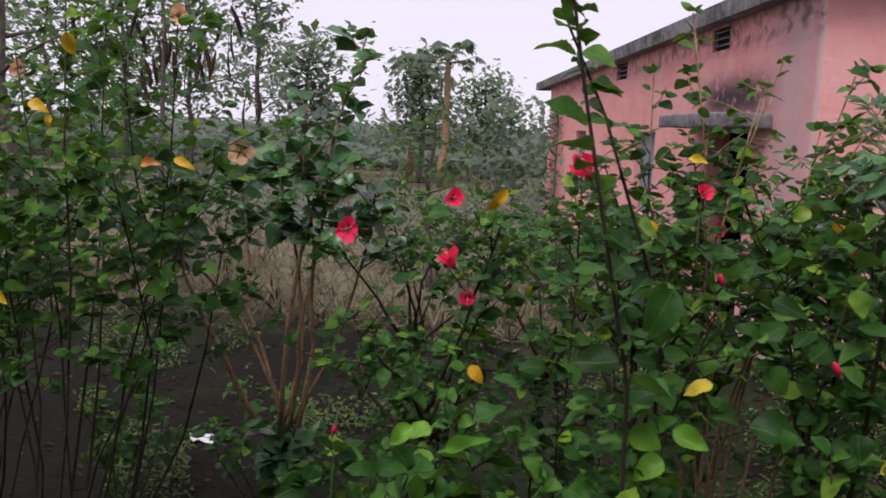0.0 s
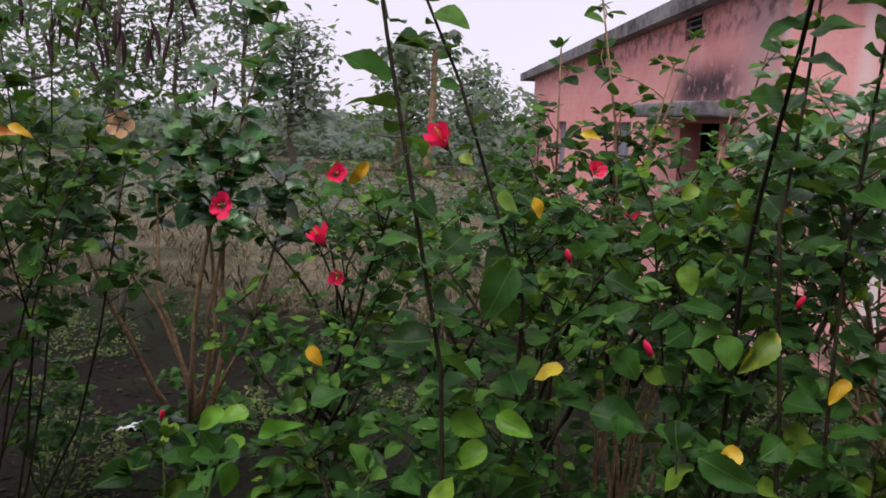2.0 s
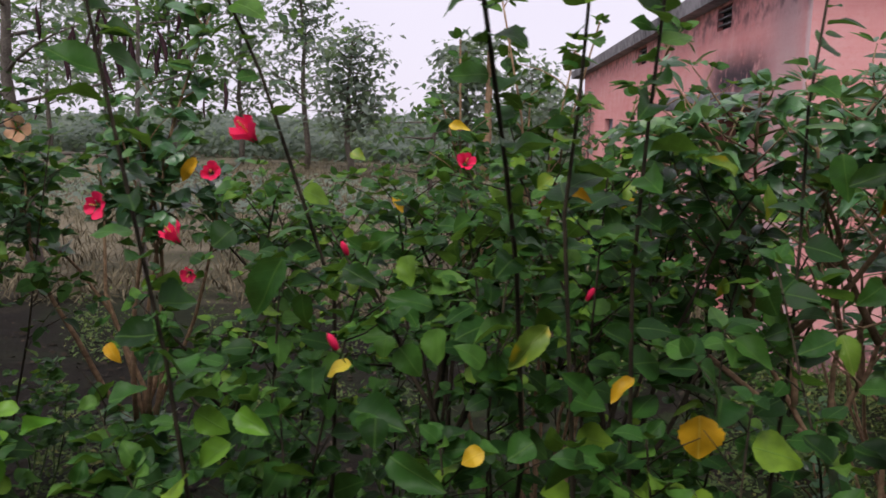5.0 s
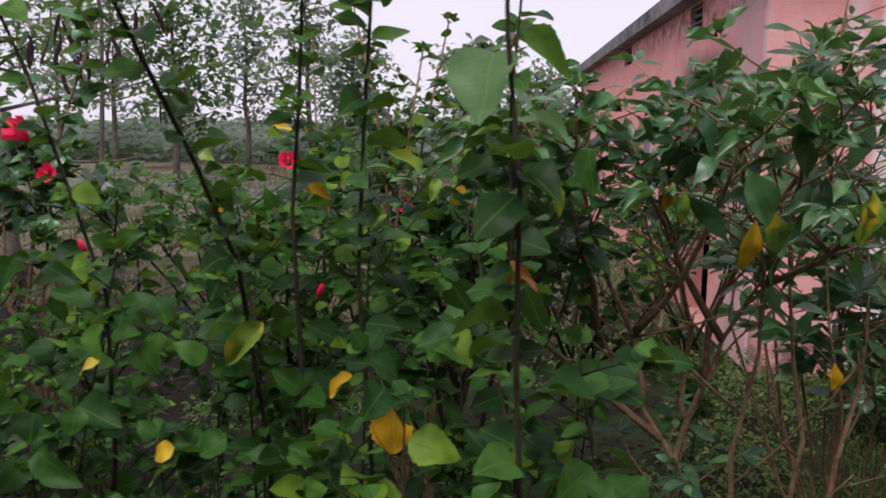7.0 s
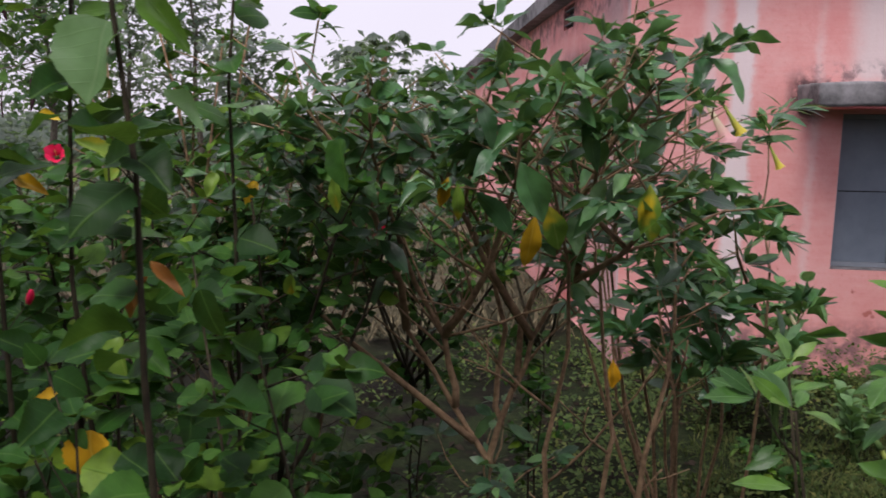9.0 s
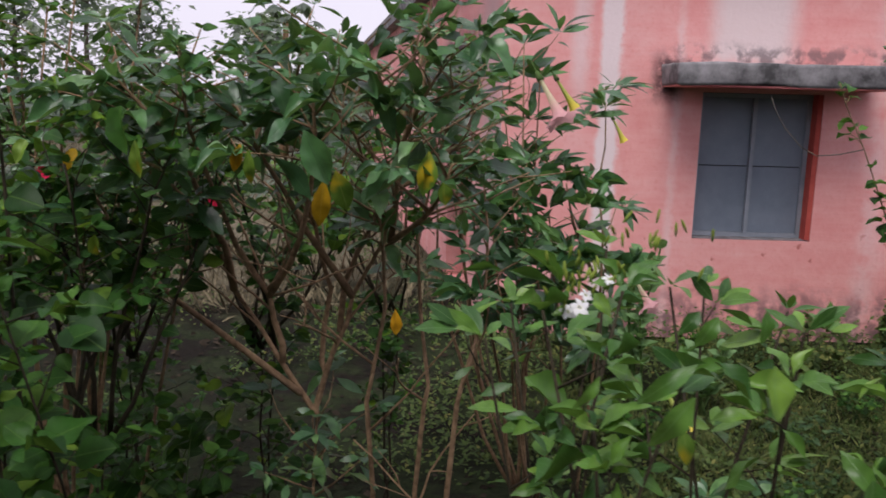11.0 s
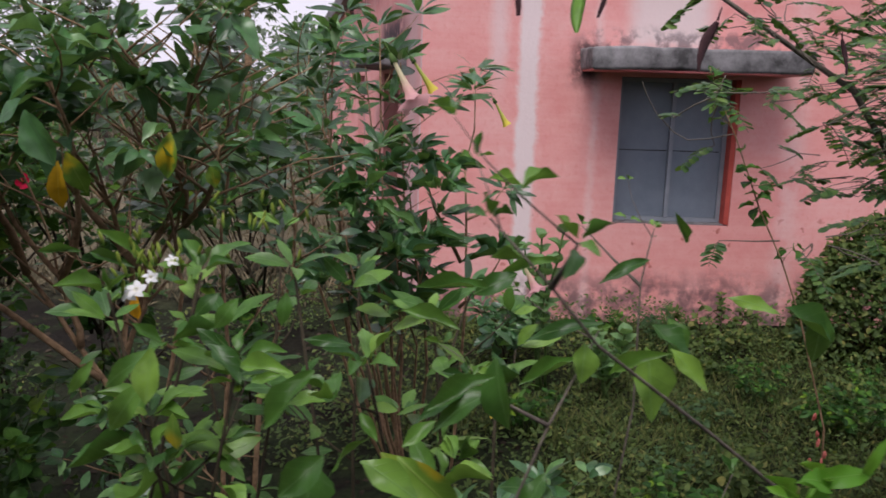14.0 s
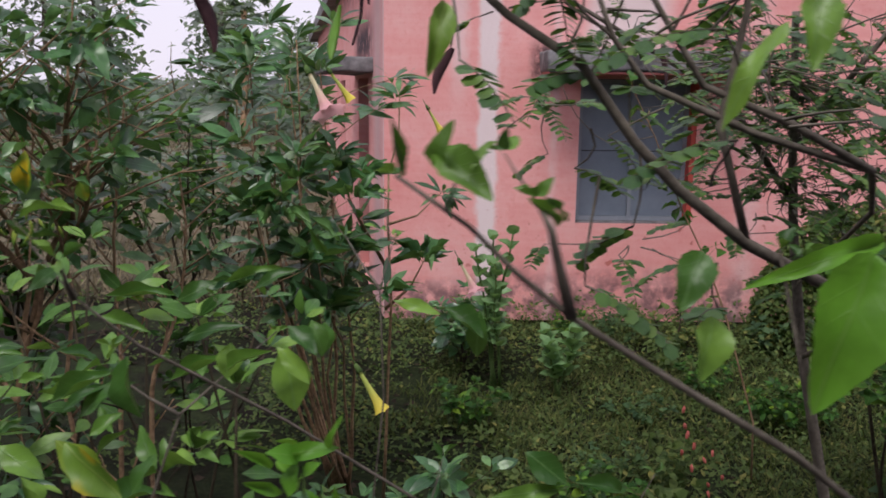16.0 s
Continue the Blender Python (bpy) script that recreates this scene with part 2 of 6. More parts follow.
def plaster_material(name, side):
    """Pink limewash: two-scale mottling, brushed courses, whitewash runs, grime at the foot and soot by the shade."""
    m, nt, b = mat(name)
    co = nt.nodes.new("ShaderNodeTexCoord")
    xyz = nt.nodes.new("ShaderNodeSeparateXYZ")
    nt.links.new(co.outputs["Object"], xyz.inputs[0])
    x, z = xyz.outputs[0], xyz.outputs[2]

    def noise_at(scale, detail=4.0, stretch=None):
        n = node(nt, "TexNoise", Scale=scale, Detail=detail, Roughness=0.6)
        if stretch:
            mp = nt.nodes.new("ShaderNodeMapping")
            mp.inputs["Scale"].default_value = stretch
            nt.links.new(co.outputs["Object"], mp.inputs[0])
            nt.links.new(mp.outputs[0], n.inputs["Vector"])
        else:
            nt.links.new(co.outputs["Object"], n.inputs["Vector"])
        return n.outputs[0]
    big, fine, mid = noise_at(1.1), noise_at(26.0, 6.0), noise_at(5.0)
    brushed = noise_at(3.0, 5.0, (0.5, 0.5, 6.0))
    col = ramp(nt, math_node(nt, 'ADD', math_node(nt, 'MULTIPLY', big, 0.5), math_node(nt, 'ADD', math_node(nt, 'MULTIPLY', mid, 0.28), math_node(nt, 'MULTIPLY', brushed, 0.22))),
               [(0.35, (0.68, 0.265, 0.25)), (0.52, (0.74, 0.355, 0.34)), (0.68, (0.76, 0.44, 0.43))])
    col = mix(nt, math_node(nt, 'MULTIPLY', smooth(nt, fine, 0.5, 0.75), 0.3), col, (0.62, 0.19, 0.16))
    wob = math_node(nt, 'MULTIPLY_ADD', math_node(nt, 'SUBTRACT', mid, 0.5), 0.10, math_node(nt, 'MULTIPLY', math_node(nt, 'SUBTRACT', fine, 0.5), 0.05))
    xw = math_node(nt, 'ADD', x, wob)
    zw = math_node(nt, 'ADD', z, wob)

    def band(v, lo, hi, soft):
        return math_node(nt, 'MULTIPLY', smooth(nt, v, lo - soft, lo + soft), math_node(nt, 'SUBTRACT', 1.0, smooth(nt, v, hi - soft, hi + soft)))
    white = (0.74, 0.66, 0.67)

    def paint(col, fac, c, k):
        return mix(nt, math_node(nt, 'MULTIPLY', fac, k), col, c)
    grime_n = noise_at(7.0, 6.0)
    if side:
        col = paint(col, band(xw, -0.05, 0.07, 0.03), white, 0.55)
        # soft grey band on the side wall just past the corner
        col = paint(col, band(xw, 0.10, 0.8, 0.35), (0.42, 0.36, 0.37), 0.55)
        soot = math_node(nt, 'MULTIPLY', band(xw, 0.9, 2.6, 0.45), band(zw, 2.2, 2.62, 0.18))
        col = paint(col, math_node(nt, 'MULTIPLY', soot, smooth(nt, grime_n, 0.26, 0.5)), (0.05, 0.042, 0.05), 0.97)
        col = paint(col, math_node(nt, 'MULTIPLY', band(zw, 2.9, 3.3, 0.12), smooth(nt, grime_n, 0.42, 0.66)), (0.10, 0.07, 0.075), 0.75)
    else:
        col = paint(col, band(xw, 3.12, 3.29, 0.03), white, 0.85)
        col = paint(col, math_node(nt, 'MULTIPLY', band(xw, 2.90, 3.02, 0.05), band(zw, 2.0, 4.0, 0.3)), white, 0.5)
        col = paint(col, math_node(nt, 'MULTIPLY', band(xw, 3.73, 3.79, 0.03), smooth(nt, big, 0.3, 0.6)), white, 0.35)
        col = paint(col, math_node(nt, 'MULTIPLY', band(xw, 5.35, 5.5, 0.08), smooth(nt, mid, 0.3, 0.6)), white, 0.3)
        col = paint(col, math_node(nt, 'MULTIPLY', band(xw, 4.0, 4.65, 0.12), band(zw, 2.28, 4.0, 0.1)), (0.70, 0.62, 0.62), 0.8)
        soot = math_node(nt, 'MULTIPLY', band(xw, 3.56, 3.78, 0.07), band(zw, 2.0, 2.34, 0.09))
        col = paint(col, math_node(nt, 'MULTIPLY', soot, smooth(nt, grime_n, 0.3, 0.52)), (0.05, 0.035, 0.04), 0.95)
        col = paint(col, math_node(nt, 'MULTIPLY', band(zw, 2.22, 2.42, 0.06), math_node(nt, 'MULTIPLY', band(xw, 3.7, 5.5, 0.1), smooth(nt, grime_n, 0.45, 0.6))), (0.12, 0.10, 0.11), 0.7)
        foot = math_node(nt, 'SUBTRACT', 1.0, smooth(nt, math_node(nt, 'ADD', zw, math_node(nt, 'MULTIPLY', math_node(nt, 'SUBTRACT', big, 0.5), 0.5)), 0.2, 0.5))
        col = paint(col, math_node(nt, 'MULTIPLY', foot, smooth(nt, grime_n, 0.36, 0.6)), (0.14, 0.09, 0.10), 0.85)
        rust = smooth(nt, noise_at(9.0, 2.0), 0.64, 0.72)
        col = paint(col, math_node(nt, 'MULTIPLY', rust, band(zw, 0.4, 0.95, 0.2)), (0.35, 0.07, 0.05), 0.7)
    nt.links.new(col, b.inputs["Base Color"])
    b.inputs["Roughness"].default_value = 0.92
    b.inputs["Specular IOR Level"].default_value = 0.12
    bump(nt, b, math_node(nt, 'ADD', math_node(nt, 'MULTIPLY', fine, 0.8), math_node(nt, 'MULTIPLY', brushed, 0.25)), 0.4, 0.01)
    return m


PLASTER_FRONT = plaster_material("pink_limewash", False)
PLASTER_SIDE = plaster_material("side_pink_limewash", True)


def plain_material(name, lo, hi, scale=12.0, rough=0.85, metal=0.0, spec=0.3, bumpy=0.5, dist=0.006):
    m, nt, b = mat(name)
    geo = nt.nodes.new("ShaderNodeNewGeometry")
    n1 = node(nt, "TexNoise", Scale=scale, Detail=6.0, Roughness=0.65)
    n2 = node(nt, "TexNoise", Scale=scale * 0.15, Detail=3.0)
    for n in (n1, n2):
        nt.links.new(geo.outputs["Position"], n.inputs["Vector"])
    f = math_node(nt, 'MULTIPLY_ADD', n1.outputs[0], 0.55, math_node(nt, 'MULTIPLY', n2.outputs[0], 0.45))
    nt.links.new(ramp(nt, f, [(0.36, lo), (0.62, hi)]), b.inputs["Base Color"])
    b.inputs["Roughness"].default_value, b.inputs["Metallic"].default_value = rough, metal
    b.inputs["Specular IOR Level"].default_value = spec
    bump(nt, b, n1.outputs[0], bumpy, dist)
    return m


CONCRETE = plain_material("mossy_concrete", (0.05, 0.048, 0.05), (0.27, 0.26, 0.27), 9.0)
CONCRETE_PINK = plain_material("pink_soffit", (0.42, 0.13, 0.13), (0.6, 0.22, 0.2), 7.0)
SHUTTER = plain_material("grey_blue_shutter", (0.15, 0.18, 0.225), (0.205, 0.24, 0.295), 5.0, rough=0.45, spec=0.4, bumpy=0.15)
SHUTTER_FRAME = plain_material("grey_blue_frame", (0.20, 0.225, 0.26), (0.28, 0.30, 0.34), 8.0, rough=0.5, bumpy=0.15)
REVEAL = plain_material("deep_red_reveal", (0.34, 0.05, 0.04), (0.48, 0.09, 0.07), 8.0)
DARK = plain_material("interior_shade_black", (0.01, 0.01, 0.011), (0.02, 0.018, 0.02), 4.0)
PLASTIC = plain_material("white_plastic", (0.45, 0.45, 0.47), (0.7, 0.7, 0.72), 20.0, rough=0.4)
STONE = plain_material("pinkish_stone", (0.26, 0.15, 0.12), (0.42, 0.27, 0.22), 14.0)


def ground_material():
    m, nt, b = mat("earth_and_dry_grass")
    geo = nt.nodes.new("ShaderNodeNewGeometry")
    sep = nt.nodes.new("ShaderNodeSeparateXYZ")
    nt.links.new(geo.outputs["Position"], sep.inputs[0])
    def n_at(s, d):
        n = node(nt, "TexNoise", Scale=s, Detail=d, Roughness=0.65)
        nt.links.new(geo.outputs["Position"], n.inputs["Vector"])
        return n.outputs[0]
    big, mid, fine = n_at(0.35, 3.0), n_at(2.4, 4.0), n_at(24.0, 6.0)
    # soil and green are kept near black to carry the hedge's shade
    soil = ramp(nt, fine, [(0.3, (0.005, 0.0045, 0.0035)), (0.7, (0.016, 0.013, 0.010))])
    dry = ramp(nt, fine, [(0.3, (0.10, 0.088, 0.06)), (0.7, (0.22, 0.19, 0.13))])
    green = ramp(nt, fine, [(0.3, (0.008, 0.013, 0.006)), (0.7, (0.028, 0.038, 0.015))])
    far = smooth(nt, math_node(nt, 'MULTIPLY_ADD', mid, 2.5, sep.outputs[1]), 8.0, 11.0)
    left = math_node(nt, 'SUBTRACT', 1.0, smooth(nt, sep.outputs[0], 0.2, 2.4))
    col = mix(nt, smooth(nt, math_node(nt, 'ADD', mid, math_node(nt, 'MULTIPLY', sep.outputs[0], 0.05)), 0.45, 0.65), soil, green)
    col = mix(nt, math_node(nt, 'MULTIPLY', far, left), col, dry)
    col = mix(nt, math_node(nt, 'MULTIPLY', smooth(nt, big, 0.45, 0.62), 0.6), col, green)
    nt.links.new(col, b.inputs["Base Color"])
    b.inputs["Roughness"].default_value = 0.95
    b.inputs["Specular IOR Level"].default_value = 0.1
    bump(nt, b, math_node(nt, 'ADD', fine, mid), 0.8, 0.03)
    return m


GROUND = ground_material()


# ---- geometry helpers ----
class Geo:
    """Collects vertices, faces and UVs and turns them into one mesh."""

    def __init__(self):
        self.v, self.f, self.uv = [], [], []

    def tube(self, pts, r0, r1, sides=6, cap=True):
        pts = [Vector(p) for p in pts]
        n = len(pts)
        start = len(self.v)
        ref = Vector((0.31, 0.95, 0.05))
        for i, p in enumerate(pts):
            d = (pts[min(i + 1, n - 1)] - pts[max(i - 1, 0)])
            d = d.normalized() if d.length > 1e-9 else Vector((0, 0, 1))
            a = d.cross(ref)
            a = a.normalized() if a.length > 1e-4 else d.orthogonal().normalized()
            b = d.cross(a)
            r = r0 + (r1 - r0) * i / (n - 1)
            for k in range(sides):
                q = 2 * math.pi * k / sides
                self.v.append(p + (a * math.cos(q) + b * math.sin(q)) * r)
                self.uv.append((i / (n - 1), k / sides))
        for i in range(n - 1):
            for k in range(sides):
                a0 = start + i * sides + k
                a1 = start + i * sides + (k + 1) % sides
                self.f.append((a0, a1, a1 + sides, a0 + sides))
        if cap:
            self.f.append(tuple(start + (n - 1) * sides + k for k in range(sides)))
            self.f.append(tuple(start + k for k in reversed(range(sides))))

    def box(self, lo, hi):
        s = len(self.v)
        for z in (lo[2], hi[2]):
            for x, y in ((lo[0], lo[1]), (hi[0], lo[1]), (hi[0], hi[1]), (lo[0], hi[1])):
                self.v.append(Vector((x, y, z)))
                self.uv.append((0, 0))
        for f in ((3, 2, 1, 0), (4, 5, 6, 7), (0, 1, 5, 4), (1, 2, 6, 5), (2, 3, 7, 6), (3, 0, 4, 7)):
            self.f.append(tuple(s + i for i in f))

    def mesh(self, name, material, smooth_faces=True):
        me = bpy.data.meshes.new(name)
        me.from_pydata([tuple(p) for p in self.v], [], self.f)
        layer = me.uv_layers.new(name="uv")
        idx = np.zeros(len(me.loops), dtype=np.int32)
        me.loops.foreach_get("vertex_index", idx)
        layer.data.foreach_set("uv", np.array(self.uv, dtype=np.float32)[idx].ravel())
        if smooth_faces:
            me.polygons.foreach_set("use_smooth", [True] * len(me.polygons))
        me.materials.append(material)
        me.update()
        return me


def thing(name, label, category, at=(0, 0, 0), group="", kind=""):
    ob = new(name)
    ob.location = at
    ob.empty_display_size = 0.1
    return tagged(ob, label, category, group, kind)


def child(name, me, parent, label="", kind=""):
    ob = new(name, me)
    ob.parent = parent
    ob.matrix_parent_inverse = Matrix.Translation(-Vector(parent.location)) if parent.parent is None and parent.type == 'EMPTY' else Matrix()
    if label:
        ob["label"] = label
    if kind:
        ob["kind"] = kind
    return ob


# leaf outlines: (place along the leaf, half width)
OVATE = [(0.0, 0.08), (0.05, 0.48), (0.17, 0.86), (0.34, 1.0), (0.55, 0.87), (0.76, 0.58), (0.91, 0.28), (1.0, 0.0)]
LANCE = [(0.0, 0.05), (0.12, 0.4), (0.3, 0.84), (0.5, 1.0), (0.7, 0.8), (0.88, 0.36), (1.0, 0.0)]
HEART = [(-0.08, 0.40), (0.0, 0.78), (0.14, 0.98), (0.32, 1.0), (0.55, 0.8), (0.78, 0.42), (0.92, 0.14), (1.0, 0.0)]
OBLONG = [(0.0, 0.25), (0.3, 0.95), (0.75, 0.9), (1.0, 0.0)]
SIMPLE = [(0.0, 0.08), (0.4, 1.0), (1.0, 0.0)]


def leaf_arrays(P, D, U, L, W, droop, fold, outline):
    """Many leaves at once: places, directions, up sides, lengths, half widths."""
    P, D, U = (np.asarray(a, dtype=np.float64).reshape(-1, 3) for a in (P, D, U))
    L, W, droop, fold = (np.broadcast_to(np.asarray(a, dtype=np.float64), (len(P),)) for a in (L, W, droop, fold))
    D = D / np.maximum(np.linalg.norm(D, axis=1, keepdims=True), 1e-9)
    S = np.cross(D, U)
    S = S / np.maximum(np.linalg.norm(S, axis=1, keepdims=True), 1e-9)
    N = np.cross(S, D)
    verts, uvs, faces = [], [], []
    rows = len(outline) - 1
    for i, (u, h) in enumerate(outline):
        for s in ((-1, 0, 1) if i < rows else (0,)):
            wave = 0.06 * math.sin(9 * u + 2 * s) * abs(s)
            lift = (fold + wave) * abs(s) * h * W - droop * u * u * L
            verts.append(P + D * (u * L * (1 - 0.25 * droop * u))[:, None] + S * (s * h * W)[:, None] + N * lift[:, None])
            uvs.append((u, 0.5 + 0.5 * s * h))
    for i in range(rows):
        a = 3 * i
        if i < rows - 1:
            faces += [(a, a + 1, a + 4, a + 3), (a + 1, a + 2, a + 5, a + 4)]
        else:
            faces += [(a, a + 1, a + 3), (a + 1, a + 2, a + 3)]
    V = np.stack(verts, axis=1)
    return V, np.array(uvs), faces


def leaf_mesh(name, groups, material):
    """One mesh out of several groups of leaf_arrays()."""
    vs, loops, starts, uvl, nv, nl = [], [], [], [], 0, 0
    for V, uv, faces in groups:
        n, k, _ = V.shape
        if n == 0:
            continue
        vs.append(V.reshape(-1, 3))
        flat = np.array([i for f in faces for i in f])
        sizes = np.array([len(f) for f in faces])
        loops.append((flat[None, :] + (np.arange(n) * k)[:, None]).ravel() + nv)
        uvl.append(np.tile(uv[flat], (n, 1)))
        per = np.tile(sizes, n)
        starts.append(np.concatenate([[0], np.cumsum(per)[:-1]]) + nl)
        nv += n * k
        nl += len(flat) * n
    me = bpy.data.meshes.new(name)
    if not vs:
        return me
    vs, loops, starts, uvl = (np.concatenate(a) for a in (vs, loops, starts, uvl))
    me.vertices.add(len(vs))
    me.vertices.foreach_set("co", vs.astype(np.float32).ravel())
    me.loops.add(len(loops))
    me.loops.foreach_set("vertex_index", loops.astype(np.int32))
    me.polygons.add(len(starts))
    me.polygons.foreach_set("loop_start", starts.astype(np.int32))
    me.update(calc_edges=True)
    layer = me.uv_layers.new(name="uv")
    layer.data.foreach_set("uv", uvl.astype(np.float32).ravel())
    me.polygons.foreach_set("use_smooth", [True] * len(me.polygons))
    me.materials.append(material)
    me.validate()
    return me


VARIANTS = {}


def fine_outline(outline, teeth):
    """The outline with more rows, and with small teeth where the leaf has them."""
    us = np.linspace(outline[0][0], 1.0, 17)
    hs = np.interp(us, [o[0] for o in outline], [o[1] for o in outline])
    return [(float(u), float(h * (1 + (teeth if i % 2 else -teeth))) if 0 < i < 16 else float(h)) for i, (u, h) in enumerate(zip(us, hs))]


def unit_leaf(kind, material, k):
    """A unit leaf (length 1, half width 1 each on its own axis), shared by all leaves of its kind."""
    key = (kind, material.name, k)
    if key not in VARIANTS:
        r = random.Random(k * 7 + 1)
        outline = {"ovate": OVATE, "lance": LANCE, "heart": HEART, "oblong": OBLONG}[kind]
        V, uv, faces = leaf_arrays([(0, 0, 0)], [(0, 1, 0)], [(0, 0, 1)], [1.0], [1.0], [0.04 + 0.42 * r.random()], [0.0], fine_outline(outline, 0.035 if kind in ("ovate", "heart") else 0.006))
        V[:, :, 2] += (np.abs(V[:, :, 0]) * (0.02 + 0.28 * r.random())) + 0.03 * np.sin(7 * V[:, :, 1] + 3 * V[:, :, 0] + k)
        VARIANTS[key] = leaf_mesh(kind + "_leaf", [(V, uv, faces)], material)
    return VARIANTS[key]


def one_leaf(name, parent, kind, material, p, d, up, length, half, label="", k=0):
    """A leaf as a piece of its own."""
    d, up = Vector(d).normalized(), Vector(up)
    s = d.cross(up)
    s = s.normalized() if s.length > 1e-4 else d.orthogonal().normalized()
    n = s.cross(d)
    ob = child(name, unit_leaf(kind, material, k), parent, label)
    m = Matrix(((s.x * half, d.x * length, n.x * length, p[0]), (s.y * half, d.y * length, n.y * length, p[1]), (s.z * half, d.z * length, n.z * length, p[2]), (0, 0, 0, 1)))
    ob.matrix_basis = m
    return ob


def set_leaves(parent, kind, material, rows, up=(0.1, -0.8, 0.55), label="", seed=1):
    """Single leaves of a plant: place of the stalk, reach to the tip, half width."""
    rng = random.Random(seed)
    for p, d, half in rows:
        u = Vector(up) + Vector((rng.uniform(-0.5, 0.5), rng.uniform(-0.1, 0.3), rng.uniform(-0.2, 0.3)))
        one_leaf("leaf", parent, kind, material, p, d, u, Vector(d).length, half * rng.uniform(0.68, 0.92), label, k=rng.randint(0, 8))


def wander(a, b, rng, n=6, bend=0.06, sag=0.0):
    """A slightly crooked line from a to b."""
    a, b = Vector(a), Vector(b)
    ln = (b - a).length
    off = Vector((rng.uniform(-1, 1), rng.uniform(-1, 1), rng.uniform(-0.3, 0.3))) * bend * ln
    out = []
    for i in range(n + 1):
        t = i / n
        j = Vector((rng.uniform(-1, 1), rng.uniform(-1, 1), rng.uniform(-1, 1))) * 0.012 * ln * (0 < i < n)
        out.append(a.lerp(b, t) + off * math.sin(math.pi * t) + j - Vector((0, 0, sag * ln * t * t)))
    return out


def along(pts, t):
    k = t * (len(pts) - 1)
    i = min(int(k), len(pts) - 2)
    return pts[i].lerp(pts[i + 1], k - i), (pts[i + 1] - pts[i]).normalized()


def shrub(name, label, base, stems, seed, leaf, material, size, bark, category="shrub", group="", start=0.35, twigs=7, twig_len=(0.12, 0.3), per=7, pieces=0,
          thick=0.012, hang=0.25, ratio=0.36, tuft=5, clear=(), shoots=0):
    """A shrub: each main stem a part, its twigs one part, its leaves real blades; the foremost leaves are pieces of their own."""
    rng = random.Random(seed)
    top = thing(name, label, category, base, group)
    tw = Geo()
    P, D, U, L = [], [], [], []

    def put_leaf(p, d, s):
        P.append(tuple(p)), D.append(tuple(d)), U.append((rng.uniform(-0.9, 0.9), rng.uniform(-1.2, 0.5), 1.0)), L.append(size * s)

    def dress(pts, n, f0, s=1.0):
        for i in range(n):
            t = f0 + (1 - f0) * (i + rng.random()) / n
            p, d = along(pts, min(t, 1.0))
            a = rng.uniform(0, 2 * math.pi)
            side = Vector((math.cos(a), math.sin(a), 0))
            dd = d * 0.45 + side * rng.uniform(0.7, 1.1) + Vector((0, 0, rng.uniform(-0.5, 0.35) - hang))
            put_leaf(p + dd.normalized() * size * 0.12, dd, rng.uniform(0.45, 1.25) * s)
        p, d = pts[-1], (pts[-1] - pts[-2]).normalized()
        for i in range(tuft):
            a = 2 * math.pi * (i / max(tuft, 1)) + rng.random()
            dd = d * rng.uniform(0.3, 0.9) + Vector((math.cos(a), math.sin(a), 0)) * 0.8 + Vector((0, 0, rng.uniform(-0.1, 0.4) - hang * 0.5))
            put_leaf(p + dd.normalized() * size * 0.1, dd, rng.uniform(0.4, 0.85) * s)
    for j, st in enumerate(stems):
        pts = [Vector(q) for q in st]
        g = Geo()
        g.tube(pts, thick * rng.uniform(0.85, 1.2), thick * (0.45 if j < shoots else 0.32), 7)
        child("stem", g.mesh("stem", bark), top)
        if j < shoots:
            dress(pts, 48, 0.4, 0.95)
            continue
        ln = sum((pts[i + 1] - pts[i]).length for i in range(len(pts) - 1))
        n_t = max(1, int(twigs * rng.uniform(0.8, 1.2) * min(1.0, ln / 0.8)))
        for i in range(n_t):
            t = start + (0.98 - start) * (i + rng.random()) / n_t
            p, d = along(pts, t)
            a = rng.uniform(0, 2 * math.pi)
            dd = (d * rng.uniform(0.3, 0.9) + Vector((math.cos(a), math.sin(a), rng.uniform(-0.1, 0.6)))).normalized()
            tl = rng.uniform(*twig_len)
            tp = wander(p, p + dd * tl, rng, 3, 0.1, 0.05)
            tw.tube(tp, thick * 0.33, thick * 0.14, 4)
            dress(tp, int(per * rng.uniform(0.7, 1.3)), 0.15)
        dress(pts, int(per * 1.5), max(start, 0.45))
    child("twig_growth", tw.mesh("twig_growth", bark), top, kind="stuff")
    P, D, U, L = (np.array(a) for a in (P, D, U, L))
    keep = np.ones(len(P), dtype=bool)
    for (cx, cy, cz), rad in clear:
        t = np.clip((cy - P[:, 1]) / 1.2, 0, 1)
        gap = np.hypot(P[:, 0] - (cx - 0.15 * t), P[:, 2] - cz - 0.03 * t)
        keep &= ~((gap < rad) & (P[:, 1] < cy + 0.06))
    P, D, U, L = P[keep], D[keep], U[keep], L[keep]
    order = np.argsort(P[:, 1])
    near, rest = order[:pieces], order[pieces:]
    out = {"ovate": OVATE, "lance": LANCE, "heart": HEART, "oblong": OBLONG}[leaf]
    nr = np.random.RandomState(seed)
    if len(rest):
        W = L[rest] * ratio * nr.uniform(0.8, 1.15, len(rest))
        child("foliage", leaf_mesh("foliage", [leaf_arrays(P[rest], D[rest], U[rest], L[rest], W, nr.uniform(0.05, 0.4, len(rest)), nr.uniform(0.0, 0.28, len(rest)), out)], material), top, kind="stuff")
    for i in near:
        one_leaf("leaf", top, leaf, material, P[i], D[i], U[i], L[i] * 1.05, L[i] * ratio, k=int(nr.randint(9)))
    return top


